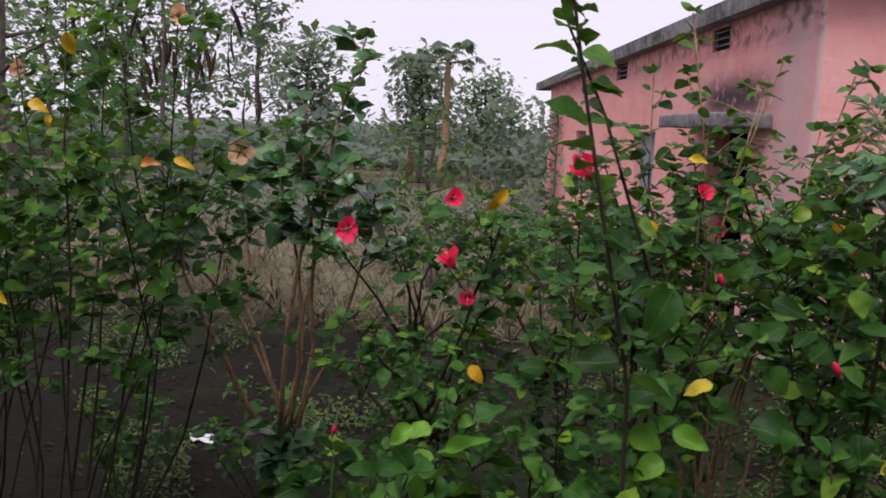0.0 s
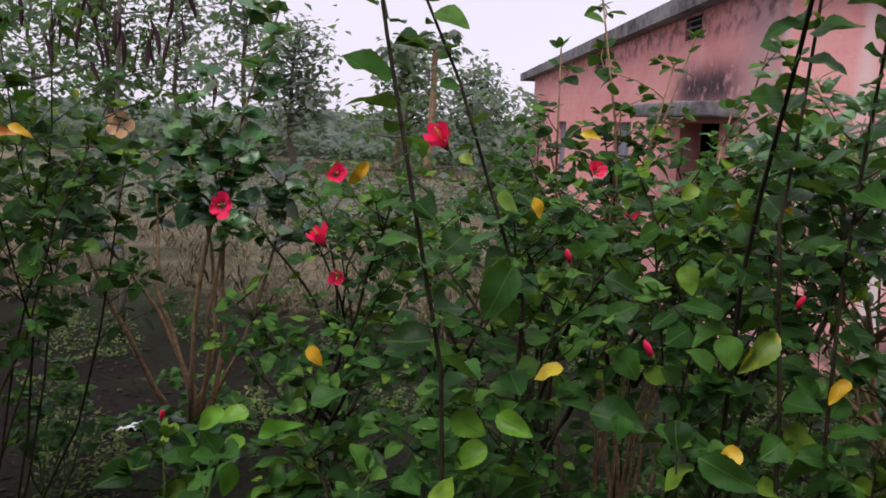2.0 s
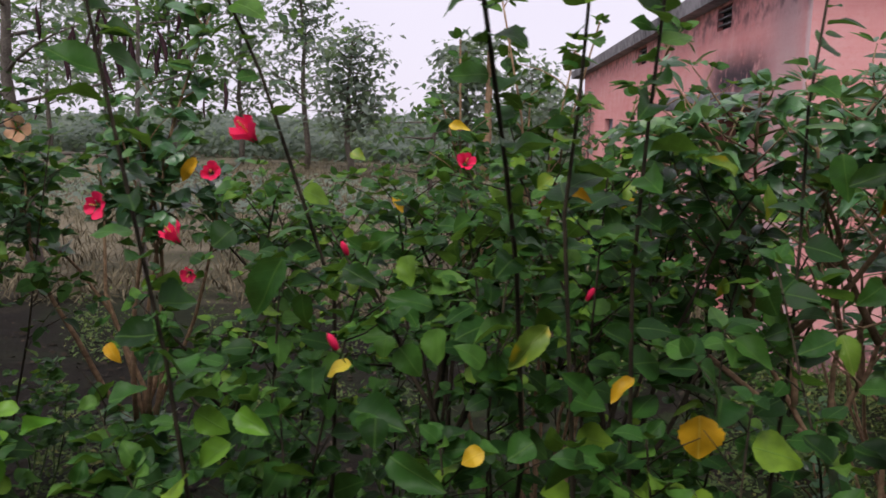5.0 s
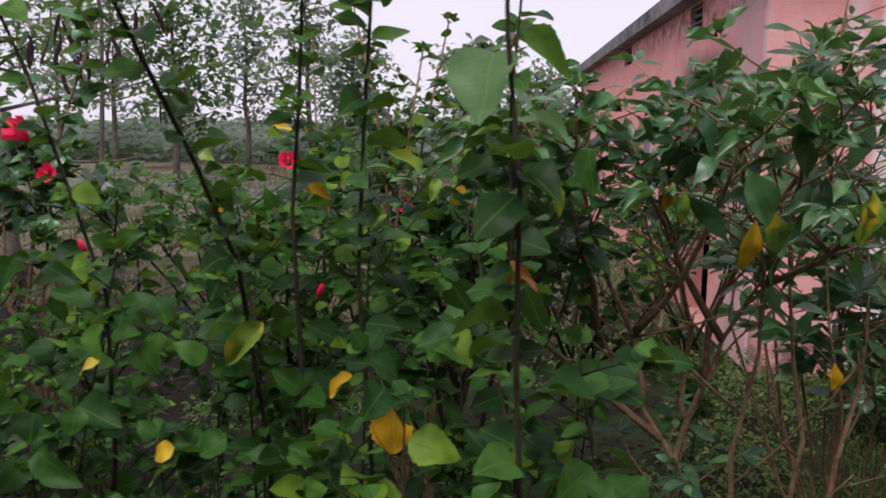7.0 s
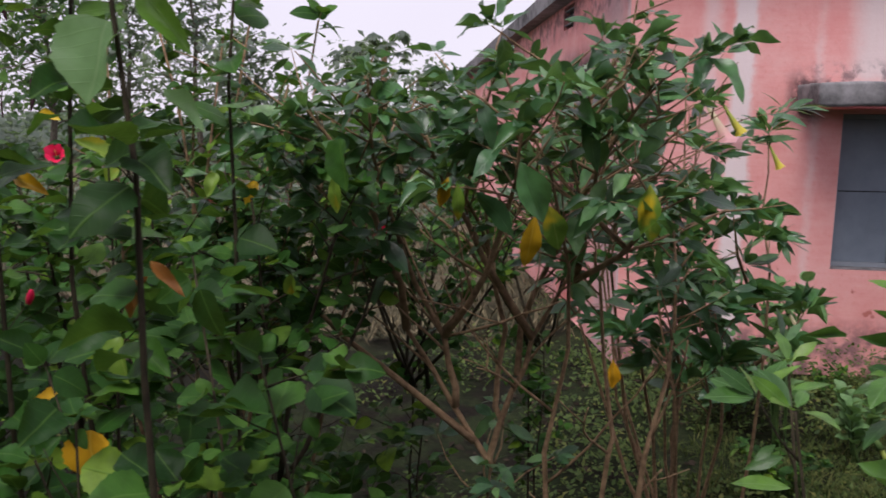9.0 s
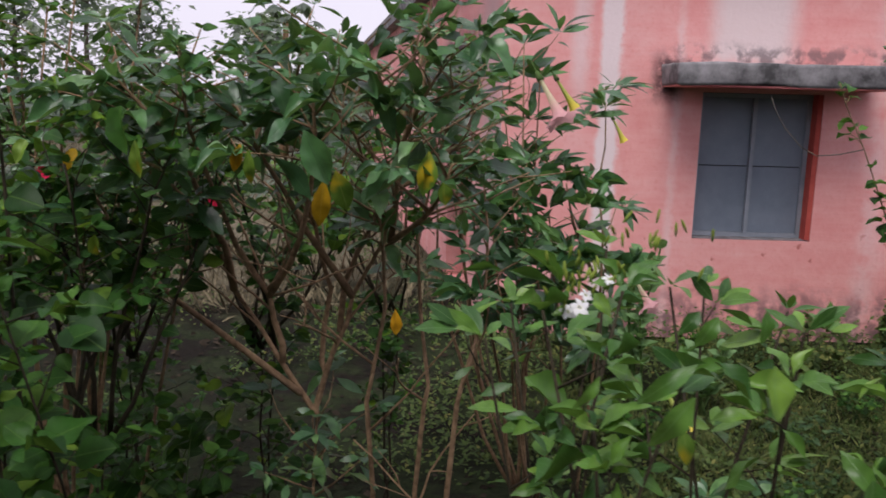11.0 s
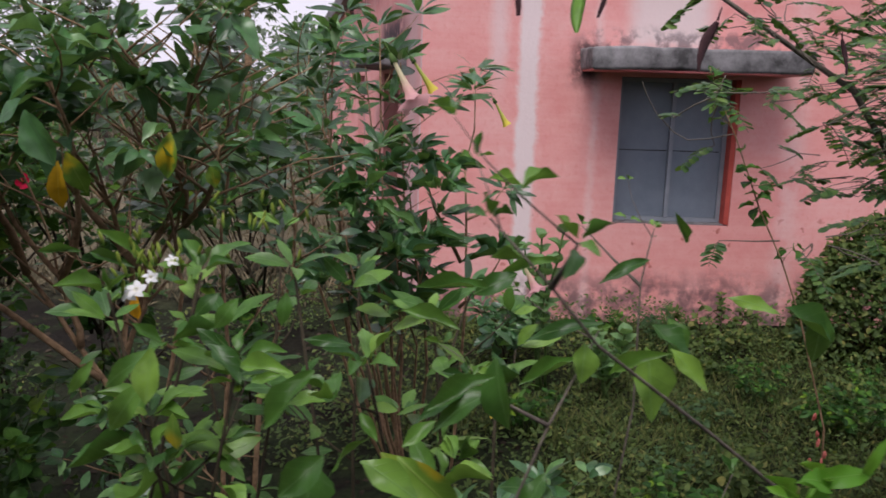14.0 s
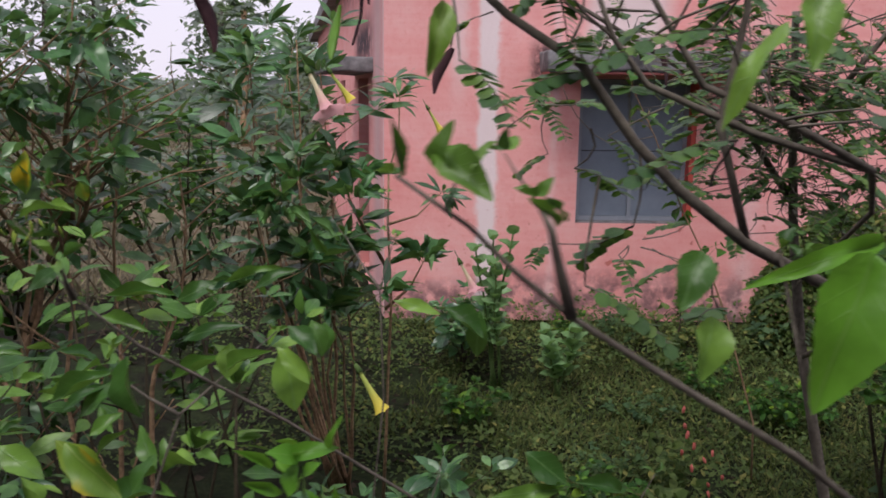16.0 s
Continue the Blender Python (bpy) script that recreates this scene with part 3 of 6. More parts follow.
def fan(base, tips, rng, bend=0.08, n=6):
    """Main stems from about one base to the given tips."""
    return [wander(Vector(base) + Vector((rng.uniform(-0.05, 0.05), rng.uniform(-0.05, 0.05), 0)), t, rng, n, bend) for t in tips]


def spread(base, n, radius, height, rng, squash=1.0):
    """Tips round a base, taller in the middle."""
    out = []
    for i in range(n):
        a = 2 * math.pi * (i + rng.random() * 0.7) / n
        r = radius * math.sqrt(rng.uniform(0.08, 1.0))
        out.append((base[0] + r * math.cos(a), base[1] + r * math.sin(a) * squash, height * rng.uniform(0.72, 1.05) * (1 - 0.18 * r / radius)))
    return out


# ---- flowers ----
def hibiscus_mesh(name, material, openness, seed):
    """Five broad, ruffled petals round a throat; openness 0 is a closed funnel, 1 is flat."""
    rng = random.Random(seed)
    V, F, UV = [], [], []
    for k in range(5):
        a0 = 2 * math.pi * k / 5 + rng.uniform(-0.08, 0.08)
        s = len(V)
        petal = rng.uniform(-0.3, 0.12)
        for i in range(6):
            u = i / 5
            flare = 0.12 + (0.30 + 0.75 * openness) * u ** (1.6 - 0.7 * openness)
            h = u * (0.95 - 0.65 * openness) - 0.12 * openness * u * u
            for j in range(5):
                w = (j - 2) / 2
                half = 0.42 + 0.75 * u - 0.38 * u ** 5
                a = a0 + w * half * (0.9 - 0.25 * openness)
                r = flare * (1 - 0.16 * w * w * u) * (1 + petal * u)
                z = h + 0.13 * u * u * math.sin(4 * w + 3 * k + seed) - 0.08 * abs(w) * u + rng.uniform(-0.05, 0.05) * u
                V.append(Vector((r * math.cos(a), r * math.sin(a), z)))
                UV.append((u, j / 4))
        for i in range(5):
            for j in range(4):
                b = s + i * 5 + j
                F.append((b, b + 1, b + 6, b + 5))
    g = Geo()
    g.v, g.f, g.uv = V, F, UV
    return g.mesh(name, material)


def stamen_mesh():
    g = Geo()
    g.tube([(0, 0, 0.05), (0.02, 0.01, 0.5), (0.05, 0.02, 0.98)], 0.035, 0.025, 6)
    r = random.Random(3)
    for i in range(14):
        z = 0.62 + 0.34 * i / 14
        a = 2.4 * i
        c = Vector((0.045 + 0.07 * math.cos(a), 0.02 + 0.07 * math.sin(a), z))
        g.box(c - Vector((0.018, 0.018, 0.018)), c + Vector((0.018, 0.018, 0.018)))
    return g.mesh("stamen", STAMEN)


STAMEN_MESH = stamen_mesh()
CALYX = Geo()
CALYX.tube([(0, 0, -0.55), (0.02, 0, -0.3), (0, 0, -0.12)], 0.02, 0.025, 5)
CALYX.tube([(0, 0, -0.16), (0, 0, -0.02), (0, 0, 0.16)], 0.06, 0.13, 7)
CALYX_MESH = CALYX.mesh("calyx", STALK)
HIB = {}


def hibiscus_flower(parent, p, toward, size, colour="red", openness=0.7, seed=1, label=""):
    material = {"red": PETAL_RED, "peach": PETAL_PEACH}[colour]
    key = (colour, openness, seed)
    if key not in HIB:
        HIB[key] = hibiscus_mesh("flower", material, openness, seed)
    fl = child("flower", HIB[key], parent, label or ("red hibiscus flower" if colour == "red" else "peach hibiscus flower with a dark throat"))
    q = Vector(toward).normalized().to_track_quat('Z', 'Y')
    fl.matrix_basis = Matrix.LocRotScale(Vector(p), q, Vector((size, size, size)))
    for nm, me in (("stamen", STAMEN_MESH), ("calyx", CALYX_MESH)):
        c = new(nm, me)
        c.parent = fl
    return fl


def bud_mesh(material):
    """A smooth pointed bud, twisted a little."""
    g = Geo()
    prof = [(0.0, 0.05), (0.12, 0.10), (0.3, 0.15), (0.5, 0.17), (0.7, 0.165), (0.85, 0.12), (0.95, 0.06), (1.0, 0.01)]
    for i, (z, r) in enumerate(prof):
        for k in range(9):
            a = 2 * math.pi * k / 9 + 0.8 * z
            rr = r * (1 + 0.10 * math.cos(3 * a))
            g.v.append(Vector((rr * math.cos(a) + 0.05 * math.sin(2 * z), rr * math.sin(a), z)))
            g.uv.append((z, k / 9))
    for i in range(len(prof) - 1):
        for k in range(9):
            a, b = i * 9 + k, i * 9 + (k + 1) % 9
            g.f.append((a, b, b + 9, a + 9))
    return g.mesh("bud", material)


BUD_RED = bud_mesh(PETAL_RED)
BUD_CORAL = bud_mesh(PETAL_CORAL)


def bud(parent, p, toward, size, me=None, label="closed red bud"):
    ob = child("bud", me or BUD_RED, parent, label)
    ob.matrix_basis = Matrix.LocRotScale(Vector(p), Vector(toward).normalized().to_track_quat('Z', 'Y'), Vector((size, size, size)))
    c = new("calyx", CALYX_MESH)
    c.parent = ob
    return ob


def trumpet_mesh(material, flare, seed):
    """A long tube that widens to a mouth with five drawn-out points."""
    rng = random.Random(seed)
    g = Geo()
    n, sides = 12, 20
    for i in range(n + 1):
        u = i / n
        r = 0.035 + 0.03 * u + (0.05 + 0.07 * flare) * max(0, (u - 0.35) / 0.65) ** 1.5 + flare * 0.26 * max(0, (u - 0.8) / 0.2) ** 1.7
        for k in range(sides):
            a = 2 * math.pi * k / sides
            point = max(0.0, math.cos(5 * a)) * max(0, (u - 0.75) / 0.25) ** 2
            rr = r * (1 + 0.04 * math.cos(5 * a)) + 0.10 * flare * point
            g.v.append(Vector((rr * math.cos(a) + 0.03 * math.sin(2 * u), rr * math.sin(a), u - 0.12 * flare * max(0, (u - 0.85) / 0.15) * (1 - point) + rng.uniform(-0.004, 0.004))))
            g.uv.append((u, k / sides))
    for i in range(n):
        for k in range(sides):
            a, b = i * sides + k, i * sides + (k + 1) % sides
            g.f.append((a, b, b + sides, a + sides))
    return g.mesh("trumpet_flower", material)


TRUMPETS = {"pink": trumpet_mesh(TRUMPET_PINK, 0.62, 1), "yellow": trumpet_mesh(TRUMPET_YELLOW, 0.12, 2)}


def trumpet(parent, p, toward, length, kind):
    """p is the stalk end, toward the way the mouth points."""
    ob = child("trumpet_flower", TRUMPETS[kind], parent, "pink trumpet flower with a cream neck" if kind == "pink" else "slender yellow trumpet bud")
    ob.matrix_basis = Matrix.LocRotScale(Vector(p), Vector(toward).normalized().to_track_quat('Z', 'Y'), Vector((length, length, length)))
    c = new("calyx", CALYX_MESH)
    c.parent = ob
    c.scale = (0.6, 0.6, 0.6)
    return ob


def wall_with_holes(length, height, thick, holes):
    """A wall along x, its outer face at y = 0, with openings (x0, x1, z0, z1) cut right through."""
    g = Geo()
    xs = sorted({0.0, length, *(h[0] for h in holes), *(h[1] for h in holes)})
    zs = sorted({0.0, height, *(h[2] for h in holes), *(h[3] for h in holes)})
    inside = lambda x, z: any(h[0] < x < h[1] and h[2] < z < h[3] for h in holes)

    def quad(a, b, c, d):
        s = len(g.v)
        g.v += [Vector(a), Vector(b), Vector(c), Vector(d)]
        g.uv += [(0, 0)] * 4
        g.f.append((s, s + 1, s + 2, s + 3))
    for x0, x1 in zip(xs, xs[1:]):
        for z0, z1 in zip(zs, zs[1:]):
            if not inside((x0 + x1) / 2, (z0 + z1) / 2):
                quad((x0, 0, z0), (x1, 0, z0), (x1, 0, z1), (x0, 0, z1))
                quad((x1, thick, z0), (x0, thick, z0), (x0, thick, z1), (x1, thick, z1))
    for x0, x1, z0, z1 in holes:
        quad((x0, 0, z0), (x0, 0, z1), (x0, thick, z1), (x0, thick, z0))
        quad((x1, 0, z1), (x1, 0, z0), (x1, thick, z0), (x1, thick, z1))
        quad((x0, 0, z0), (x0, thick, z0), (x1, thick, z0), (x1, 0, z0))
        quad((x0, 0, z1), (x1, 0, z1), (x1, thick, z1), (x0, thick, z1))
    quad((0, 0, 0), (0, 0, height), (0, thick, height), (0, thick, 0))
    quad((length, 0, height), (length, 0, 0), (length, thick, 0), (length, thick, height))
    quad((0, 0, height), (length, 0, height), (length, thick, height), (0, thick, height))
    return g


def rough_slab(lo, hi, seed, cuts=(14, 4, 2), amp=0.012):
    """A weathered slab with uneven faces and worn edges."""
    bm = bmesh.new()
    bmesh.ops.create_cube(bm, size=1)
    size = [hi[i] - lo[i] for i in range(3)]
    for v in bm.verts:
        v.co = Vector([lo[i] + (v.co[i] + 0.5) * size[i] for i in range(3)])
    bmesh.ops.bevel(bm, geom=bm.edges[:], offset=min(size) * 0.14, segments=2, affect='EDGES', profile=0.6)
    bmesh.ops.subdivide_edges(bm, edges=[e for e in bm.edges if e.calc_length() > 0.25], cuts=cuts[0], use_grid_fill=True)
    for v in bm.verts:
        q = v.co * 5 + Vector((seed, 0, 0))
        v.co += Vector((noise.noise(q), noise.noise(q + Vector((7, 0, 0))), noise.noise(q + Vector((0, 9, 0))))) * amp
    return bm


def bm_mesh(bm, name, material, smooth_faces=False):
    me = bpy.data.meshes.new(name)
    bm.to_mesh(me)
    bm.free()
    me.materials.append(material)
    if smooth_faces:
        me.polygons.foreach_set("use_smooth", [True] * len(me.polygons))
    return me


# ---- ground ----
def ground_height(x, y):
    near = 1.0 if abs(x) < 30 and abs(y) < 40 else 0.0
    return near * (0.05 * noise.noise(Vector((x * 0.9, y * 0.9, 0))) + 0.03 * noise.noise(Vector((x * 2.7, y * 2.7, 4))) - 0.02)


def build_ground():
    steps = [-900, -400, -180, -80, -45] + [i * 0.5 for i in range(-40, 61)] + [45, 80, 180, 400, 900]
    v, f = [], []
    n = len(steps)
    for yy in steps:
        for xx in steps:
            v.append((xx, yy, ground_height(xx, yy)))
    for j in range(n - 1):
        for i in range(n - 1):
            a = j * n + i
            f.append((a, a + 1, a + n + 1, a + n))
    me = bpy.data.meshes.new("ground")
    me.from_pydata(v, [], f)
    me.polygons.foreach_set("use_smooth", [True] * len(f))
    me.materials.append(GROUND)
    return tagged(new("ground", me), "earth with hedge shade in its dark tones, dry grass and weeds", "ground", kind="structure")


build_ground()

# ---- the pink house ----
CORNER = (2.345, 6.8)
SIDE_ANGLE = math.atan2(0.983, -0.185)
SIDE_LEN, FRONT_LEN, WALL_H = 12.6, 6.5, 3.24
house = thing("house", "pink limewashed single-storey house with a mossy concrete roof", "house", (CORNER[0], CORNER[1], 0))

# front wall, in world x from the corner
WIN = (3.965, 4.945, 0.855, 2.06)
g = wall_with_holes(FRONT_LEN, WALL_H, 0.24, [(WIN[0] - CORNER[0], WIN[1] - CORNER[0], WIN[2], WIN[3])])
me = g.mesh("wall", PLASTER_FRONT, False)
for vv in me.vertices:
    vv.co.x += CORNER[0]
wall_front = child("wall", me, house, "pink limewashed wall with white runs and grime")
wall_front.matrix_basis = pose(0, CORNER[1], 0)

# side wall: runs back from the corner, its outer face to the garden
g = wall_with_holes(SIDE_LEN, WALL_H, 0.24, [(1.98, 2.46, 2.93, 3.17), (5.95, 6.6, 2.86, 3.12), (1.25, 2.35, 0.0, 2.06), (4.3, 5.2, 0.9, 2.06), (8.6, 9.5, 0.9, 2.06)])
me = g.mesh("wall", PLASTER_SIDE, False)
me.flip_normals()
for vv in me.vertices:
    vv.co.y = -vv.co.y
wall_side = child("wall", me, house, "pink wall with a grey band by the corner and soot above the doorway")
wall_side.matrix_basis = Matrix.Translation((CORNER[0], CORNER[1], 0)) @ Matrix.Rotation(SIDE_ANGLE, 4, 'Z')
SIDE_M = wall_side.matrix_basis.copy()
SD = Vector((math.cos(SIDE_ANGLE), math.sin(SIDE_ANGLE), 0))
far_end = Vector((CORNER[0], CORNER[1], 0)) + SD * SIDE_LEN

# back and right walls close the house
g = Geo()
g.box((0.24, far_end.y - CORNER[1] - 0.24, 0), (FRONT_LEN + 2.2, far_end.y - CORNER[1], WALL_H))
me = g.mesh("wall", PLASTER_FRONT, False)
ob = child("wall", me, house)
ob.matrix_basis = pose(far_end.x, CORNER[1], 0)
g = Geo()
g.box((0, 0.24, 0), (0.24, far_end.y - CORNER[1] - 0.24, WALL_H))
ob = child("wall", g.mesh("wall", PLASTER_FRONT, False), house)
ob.matrix_basis = pose(CORNER[0] + FRONT_LEN - 0.24, CORNER[1], 0)
# near-black sheets behind the openings, painted in place of the unlit rooms
g = Geo()
g.box((0.5, 0.6, 0.02), (FRONT_LEN - 0.6, 0.7, WALL_H - 0.05))
ob = child("room_shade_sheet", g.mesh("room_shade_sheet", DARK, False), house)
ob.matrix_basis = pose(CORNER[0], CORNER[1] + 0.4, 0)
g = Geo()
g.box((0.6, -1.3, 0.02), (SIDE_LEN - 0.5, -1.2, WALL_H - 0.05))
ob = child("room_shade_sheet", g.mesh("room_shade_sheet", DARK, False), house)
ob.matrix_basis = SIDE_M

# roof slab: overhangs the walls a little and slopes down to the back
def roof_slab():
    bm = bmesh.new()
    o = 0.17
    n = Vector((SD.y, -SD.x, 0)) * -1
    p = [Vector((CORNER[0] - 0.2, CORNER[1] - o, 0)), Vector((CORNER[0] + FRONT_LEN + o, CORNER[1] - o, 0)),
         Vector((CORNER[0] + FRONT_LEN + o, far_end.y + 1.1, 0)), far_end + SD * 1.2 + n * o]
    p[0] = Vector((CORNER[0], CORNER[1], 0)) + n * o - SD * o
    cols = 60
    rows = []
    for i in range(cols + 1):
        t = i / cols
        a, b = p[0].lerp(p[3], t), p[1].lerp(p[2], t)
        top = 3.42 - 0.20 * t
        jit = 0.012 * noise.noise(Vector((t * 60, 0, 3)))
        r = [Vector((a.x, a.y, top - 0.19 + jit)), Vector((a.x - 0.01 + jit, a.y, top - 0.02)), Vector((a.x + 0.03, a.y, top + jit)), Vector((b.x, b.y, top)), Vector((b.x, b.y, top - 0.2))]
        rows.append([bm.verts.new(q) for q in r])
    for i in range(cols):
        for k in range(5):
            bm.faces.new((rows[i][k], rows[i][(k + 1) % 5], rows[i + 1][(k + 1) % 5], rows[i + 1][k]))
    bm.faces.new(rows[0])
    bm.faces.new(list(reversed(rows[-1])))
    bmesh.ops.recalc_face_normals(bm, faces=bm.faces)
    return bm_mesh(bm, "roof", CONCRETE)


child("roof", roof_slab(), house, "grey mossy concrete roof slab")

# front window with two shutters of two panels each
window = child("window", rough_slab((WIN[0], 0.0, WIN[2] - 0.03), (WIN[1], 0.20, WIN[2] + 0.005), 2, (6,), 0.003) and bm_mesh(rough_slab((WIN[0] + 0.004, 0.02, WIN[2] + 0.002), (WIN[1] - 0.004, 0.2, WIN[2] + 0.012), 2, (4,), 0.002), "window_sill", CONCRETE), house, "closed grey-blue metal shutter window")
window.matrix_basis = pose(0, CORNER[1], 0)


def sub(name, me, parent, m=None, label=""):
    ob = new(name, me)
    ob.parent = parent
    if m:
        ob.matrix_basis = m
    if label:
        ob["label"] = label
    return ob


x0, x1, z0, z1 = WIN[0] + 0.005, WIN[1] - 0.045, WIN[2] + 0.015, WIN[3] - 0.005
fy = 0.105
for nm, lo, hi in (("frame", (x0, fy, z0), (x0 + 0.035, fy + 0.05, z1)), ("frame", (x1 - 0.035, fy, z0), (x1, fy + 0.05, z1)),
                   ("frame", (x0 + 0.036, fy, z0), (x1 - 0.036, fy + 0.05, z0 + 0.035)), ("frame", (x0 + 0.036, fy, z1 - 0.035), (x1 - 0.036, fy + 0.05, z1)),
                   ("mullion", ((x0 + x1) / 2 - 0.016, fy - 0.012, z0 + 0.036), ((x0 + x1) / 2 + 0.016, fy + 0.04, z1 - 0.036))):
    g = Geo()
    g.box(lo, hi)
    sub(nm, g.mesh(nm, SHUTTER_FRAME, False), window)
zm = z0 + 0.5 * (z1 - z0)
for xa, xb in ((x0 + 0.037, (x0 + x1) / 2 - 0.017), ((x0 + x1) / 2 + 0.017, x1 - 0.037)):
    for za, zb in ((z0 + 0.037, zm - 0.004), (zm + 0.004, z1 - 0.037)):
        bm = rough_slab((xa, fy + 0.018, za), (xb, fy + 0.034, zb), xa + za, (2,), 0.001)
        sub("panel", bm_mesh(bm, "panel", SHUTTER), window)
# red-brown painted reveal lining on the far jamb
g = Geo()
g.box((WIN[1] - 0.043, 0.004, WIN[2] + 0.014), (WIN[1] - 0.003, 0.2, WIN[3] - 0.003))
sub("jamb", g.mesh("jamb", REVEAL, False), window, label="deep red painted jamb")
# near-black sheet behind the panels, painting the dark of the gaps
g = Geo()
g.box((WIN[0] - 0.0, 0.156, WIN[2] + 0.015), (WIN[1], 0.165, WIN[3] - 0.004))
sub("backing", g.mesh("backing", DARK, False), window)

# concrete sunshades
bm = rough_slab((3.62, -0.50, 2.10), (5.30, 0.02, 2.27), 1, (12,), 0.016)
shade = child("sunshade", bm_mesh(bm, "sunshade", CONCRETE, True), house, "mossy black-stained concrete sunshade over the window")
shade.matrix_basis = pose(0, CORNER[1], 0)
bm = rough_slab((3.64, -0.48, 2.088), (5.28, 0.0, 2.104), 3, (6,), 0.003)
sub("soffit", bm_mesh(bm, "soffit", CONCRETE_PINK), shade)
bm = rough_slab((0.8, -0.02, 2.10), (2.75, 0.45, 2.24), 5, (16,), 0.016)
shade2 = child("sunshade", bm_mesh(bm, "sunshade", CONCRETE, True), house, "mossy concrete sunshade over the doorway")
shade2.matrix_basis = SIDE_M
for xa, xb in ((4.3, 5.2), (8.6, 9.5)):
    g = Geo()
    g.box((xa + 0.003, -0.12, 0.903), (xb - 0.003, -0.09, 2.057))
    wn2 = child("window", g.mesh("window", SHUTTER, False), house, "closed grey-blue shutter")
    wn2.matrix_basis = SIDE_M
    g = Geo()
    g.box(((xa + xb) / 2 - 0.02, -0.088, 0.91), ((xa + xb) / 2 + 0.02, -0.07, 2.05))
    sub("mullion", g.mesh("mullion", SHUTTER_FRAME, False), wn2)

# a near-black sheet just inside each vent stands in for the shade within
for xa, xb, za, zb in ((1.98, 2.46, 2.93, 3.17), (5.95, 6.6, 2.86, 3.12)):
    g = Geo()
    g.box((xa + 0.003, -0.07, za + 0.003), (xb - 0.003, -0.06, zb - 0.003))
    vent = child("vent", g.mesh("vent", DARK, False), house, "ventilator under the roof, backed by a near-black sheet for its shade")
    vent.matrix_basis = SIDE_M
    for k in range(3):
        g = Geo()
        zz = za + (k + 0.7) * (zb - za) / 3.4
        g.box((xa + 0.004, -0.05, zz), (xb - 0.004, -0.01, zz + 0.014))
        sub("vent_louvre", g.mesh("vent_louvre", CONCRETE, False), vent)

# ---- hibiscus hedge ----
R = random.Random(11)
GH = "hibiscus hedge"


# tall dark shoots that lean over the hedge in front
front_a = shrub("hibiscus_bush", "tall red hibiscus with dark leaning shoots and yellowing leaves", (0.55, 1.15, 0),
                [wander((0.58, 1.1, 0.0), (0.42, 1.0, 1.60), R, 5, 0.04) + [Vector((0.37, 1.0, 1.84)), Vector((0.325, 1.0, 2.06)), Vector((0.30, 1.0, 2.2)), Vector((0.28, 1.0, 2.34))],
                 wander((0.60, 1.3, 0.0), (0.52, 1.4, 1.62), R, 5, 0.04) + [Vector((0.46, 1.4, 1.79)), Vector((0.38, 1.4, 2.02)), Vector((0.30, 1.4, 2.19)), Vector((0.25, 1.4, 2.33))],
                 ] + fan((0.55, 1.25, 0), [(0.12, 1.25, 1.42), (0.5, 1.2, 1.46), (0.62, 1.3, 1.72), (0.35, 1.55, 1.66), (0.75, 1.45, 1.80)], R),
                21, "ovate", LEAF_HIB, 0.062, BARK_DARK, category="hibiscus", group=GH, start=0.74, twigs=10, twig_len=(0.05, 0.18), per=4, pieces=280, thick=0.0052, ratio=0.4, tuft=4, shoots=2, clear=[((0.57, 1.28, 1.52), 0.045), ((0.17, 1.25, 1.52), 0.04), ((0.08, 1.63, 1.65), 0.05)])
front_b = shrub("hibiscus_bush", "dense green hibiscus with upright dark shoots and yellow leaves", (1.0, 1.3, 0),
                [wander((0.90, 1.5, 0.0), (0.875, 1.24, 1.72), R, 5, 0.03) + [Vector((0.868, 1.14, 1.88)), Vector((0.86, 1.0, 2.06)), Vector((0.852, 0.9, 2.2)), Vector((0.85, 0.85, 2.3))],
                 wander((1.0, 1.4, 0.0), (0.94, 1.3, 1.8), R, 5, 0.04) + [Vector((0.955, 1.3, 1.97)), Vector((0.965, 1.3, 2.16)), Vector((0.97, 1.3, 2.3))],
                 wander((1.1, 1.4, 0.0), (1.05, 1.3, 1.7), R, 5, 0.04) + [Vector((1.06, 1.3, 1.93)), Vector((1.075, 1.3, 2.15)), Vector((1.09, 1.3, 2.32))],
                 ] + fan((1.0, 1.35, 0), [(0.78, 1.15, 1.46), (1.08, 1.15, 1.5), (1.2, 1.35, 1.62), (0.85, 1.35, 1.72), (1.0, 1.5, 1.85)], R),
                22, "ovate", LEAF_HIB, 0.062, BARK_DARK, category="hibiscus", group=GH, start=0.74, twigs=10, twig_len=(0.05, 0.18), per=4, pieces=280, thick=0.0052, ratio=0.4, tuft=4, shoots=3, clear=[((1.15, 1.2, 1.5), 0.055), ((1.04, 1.24, 1.54), 0.04)])
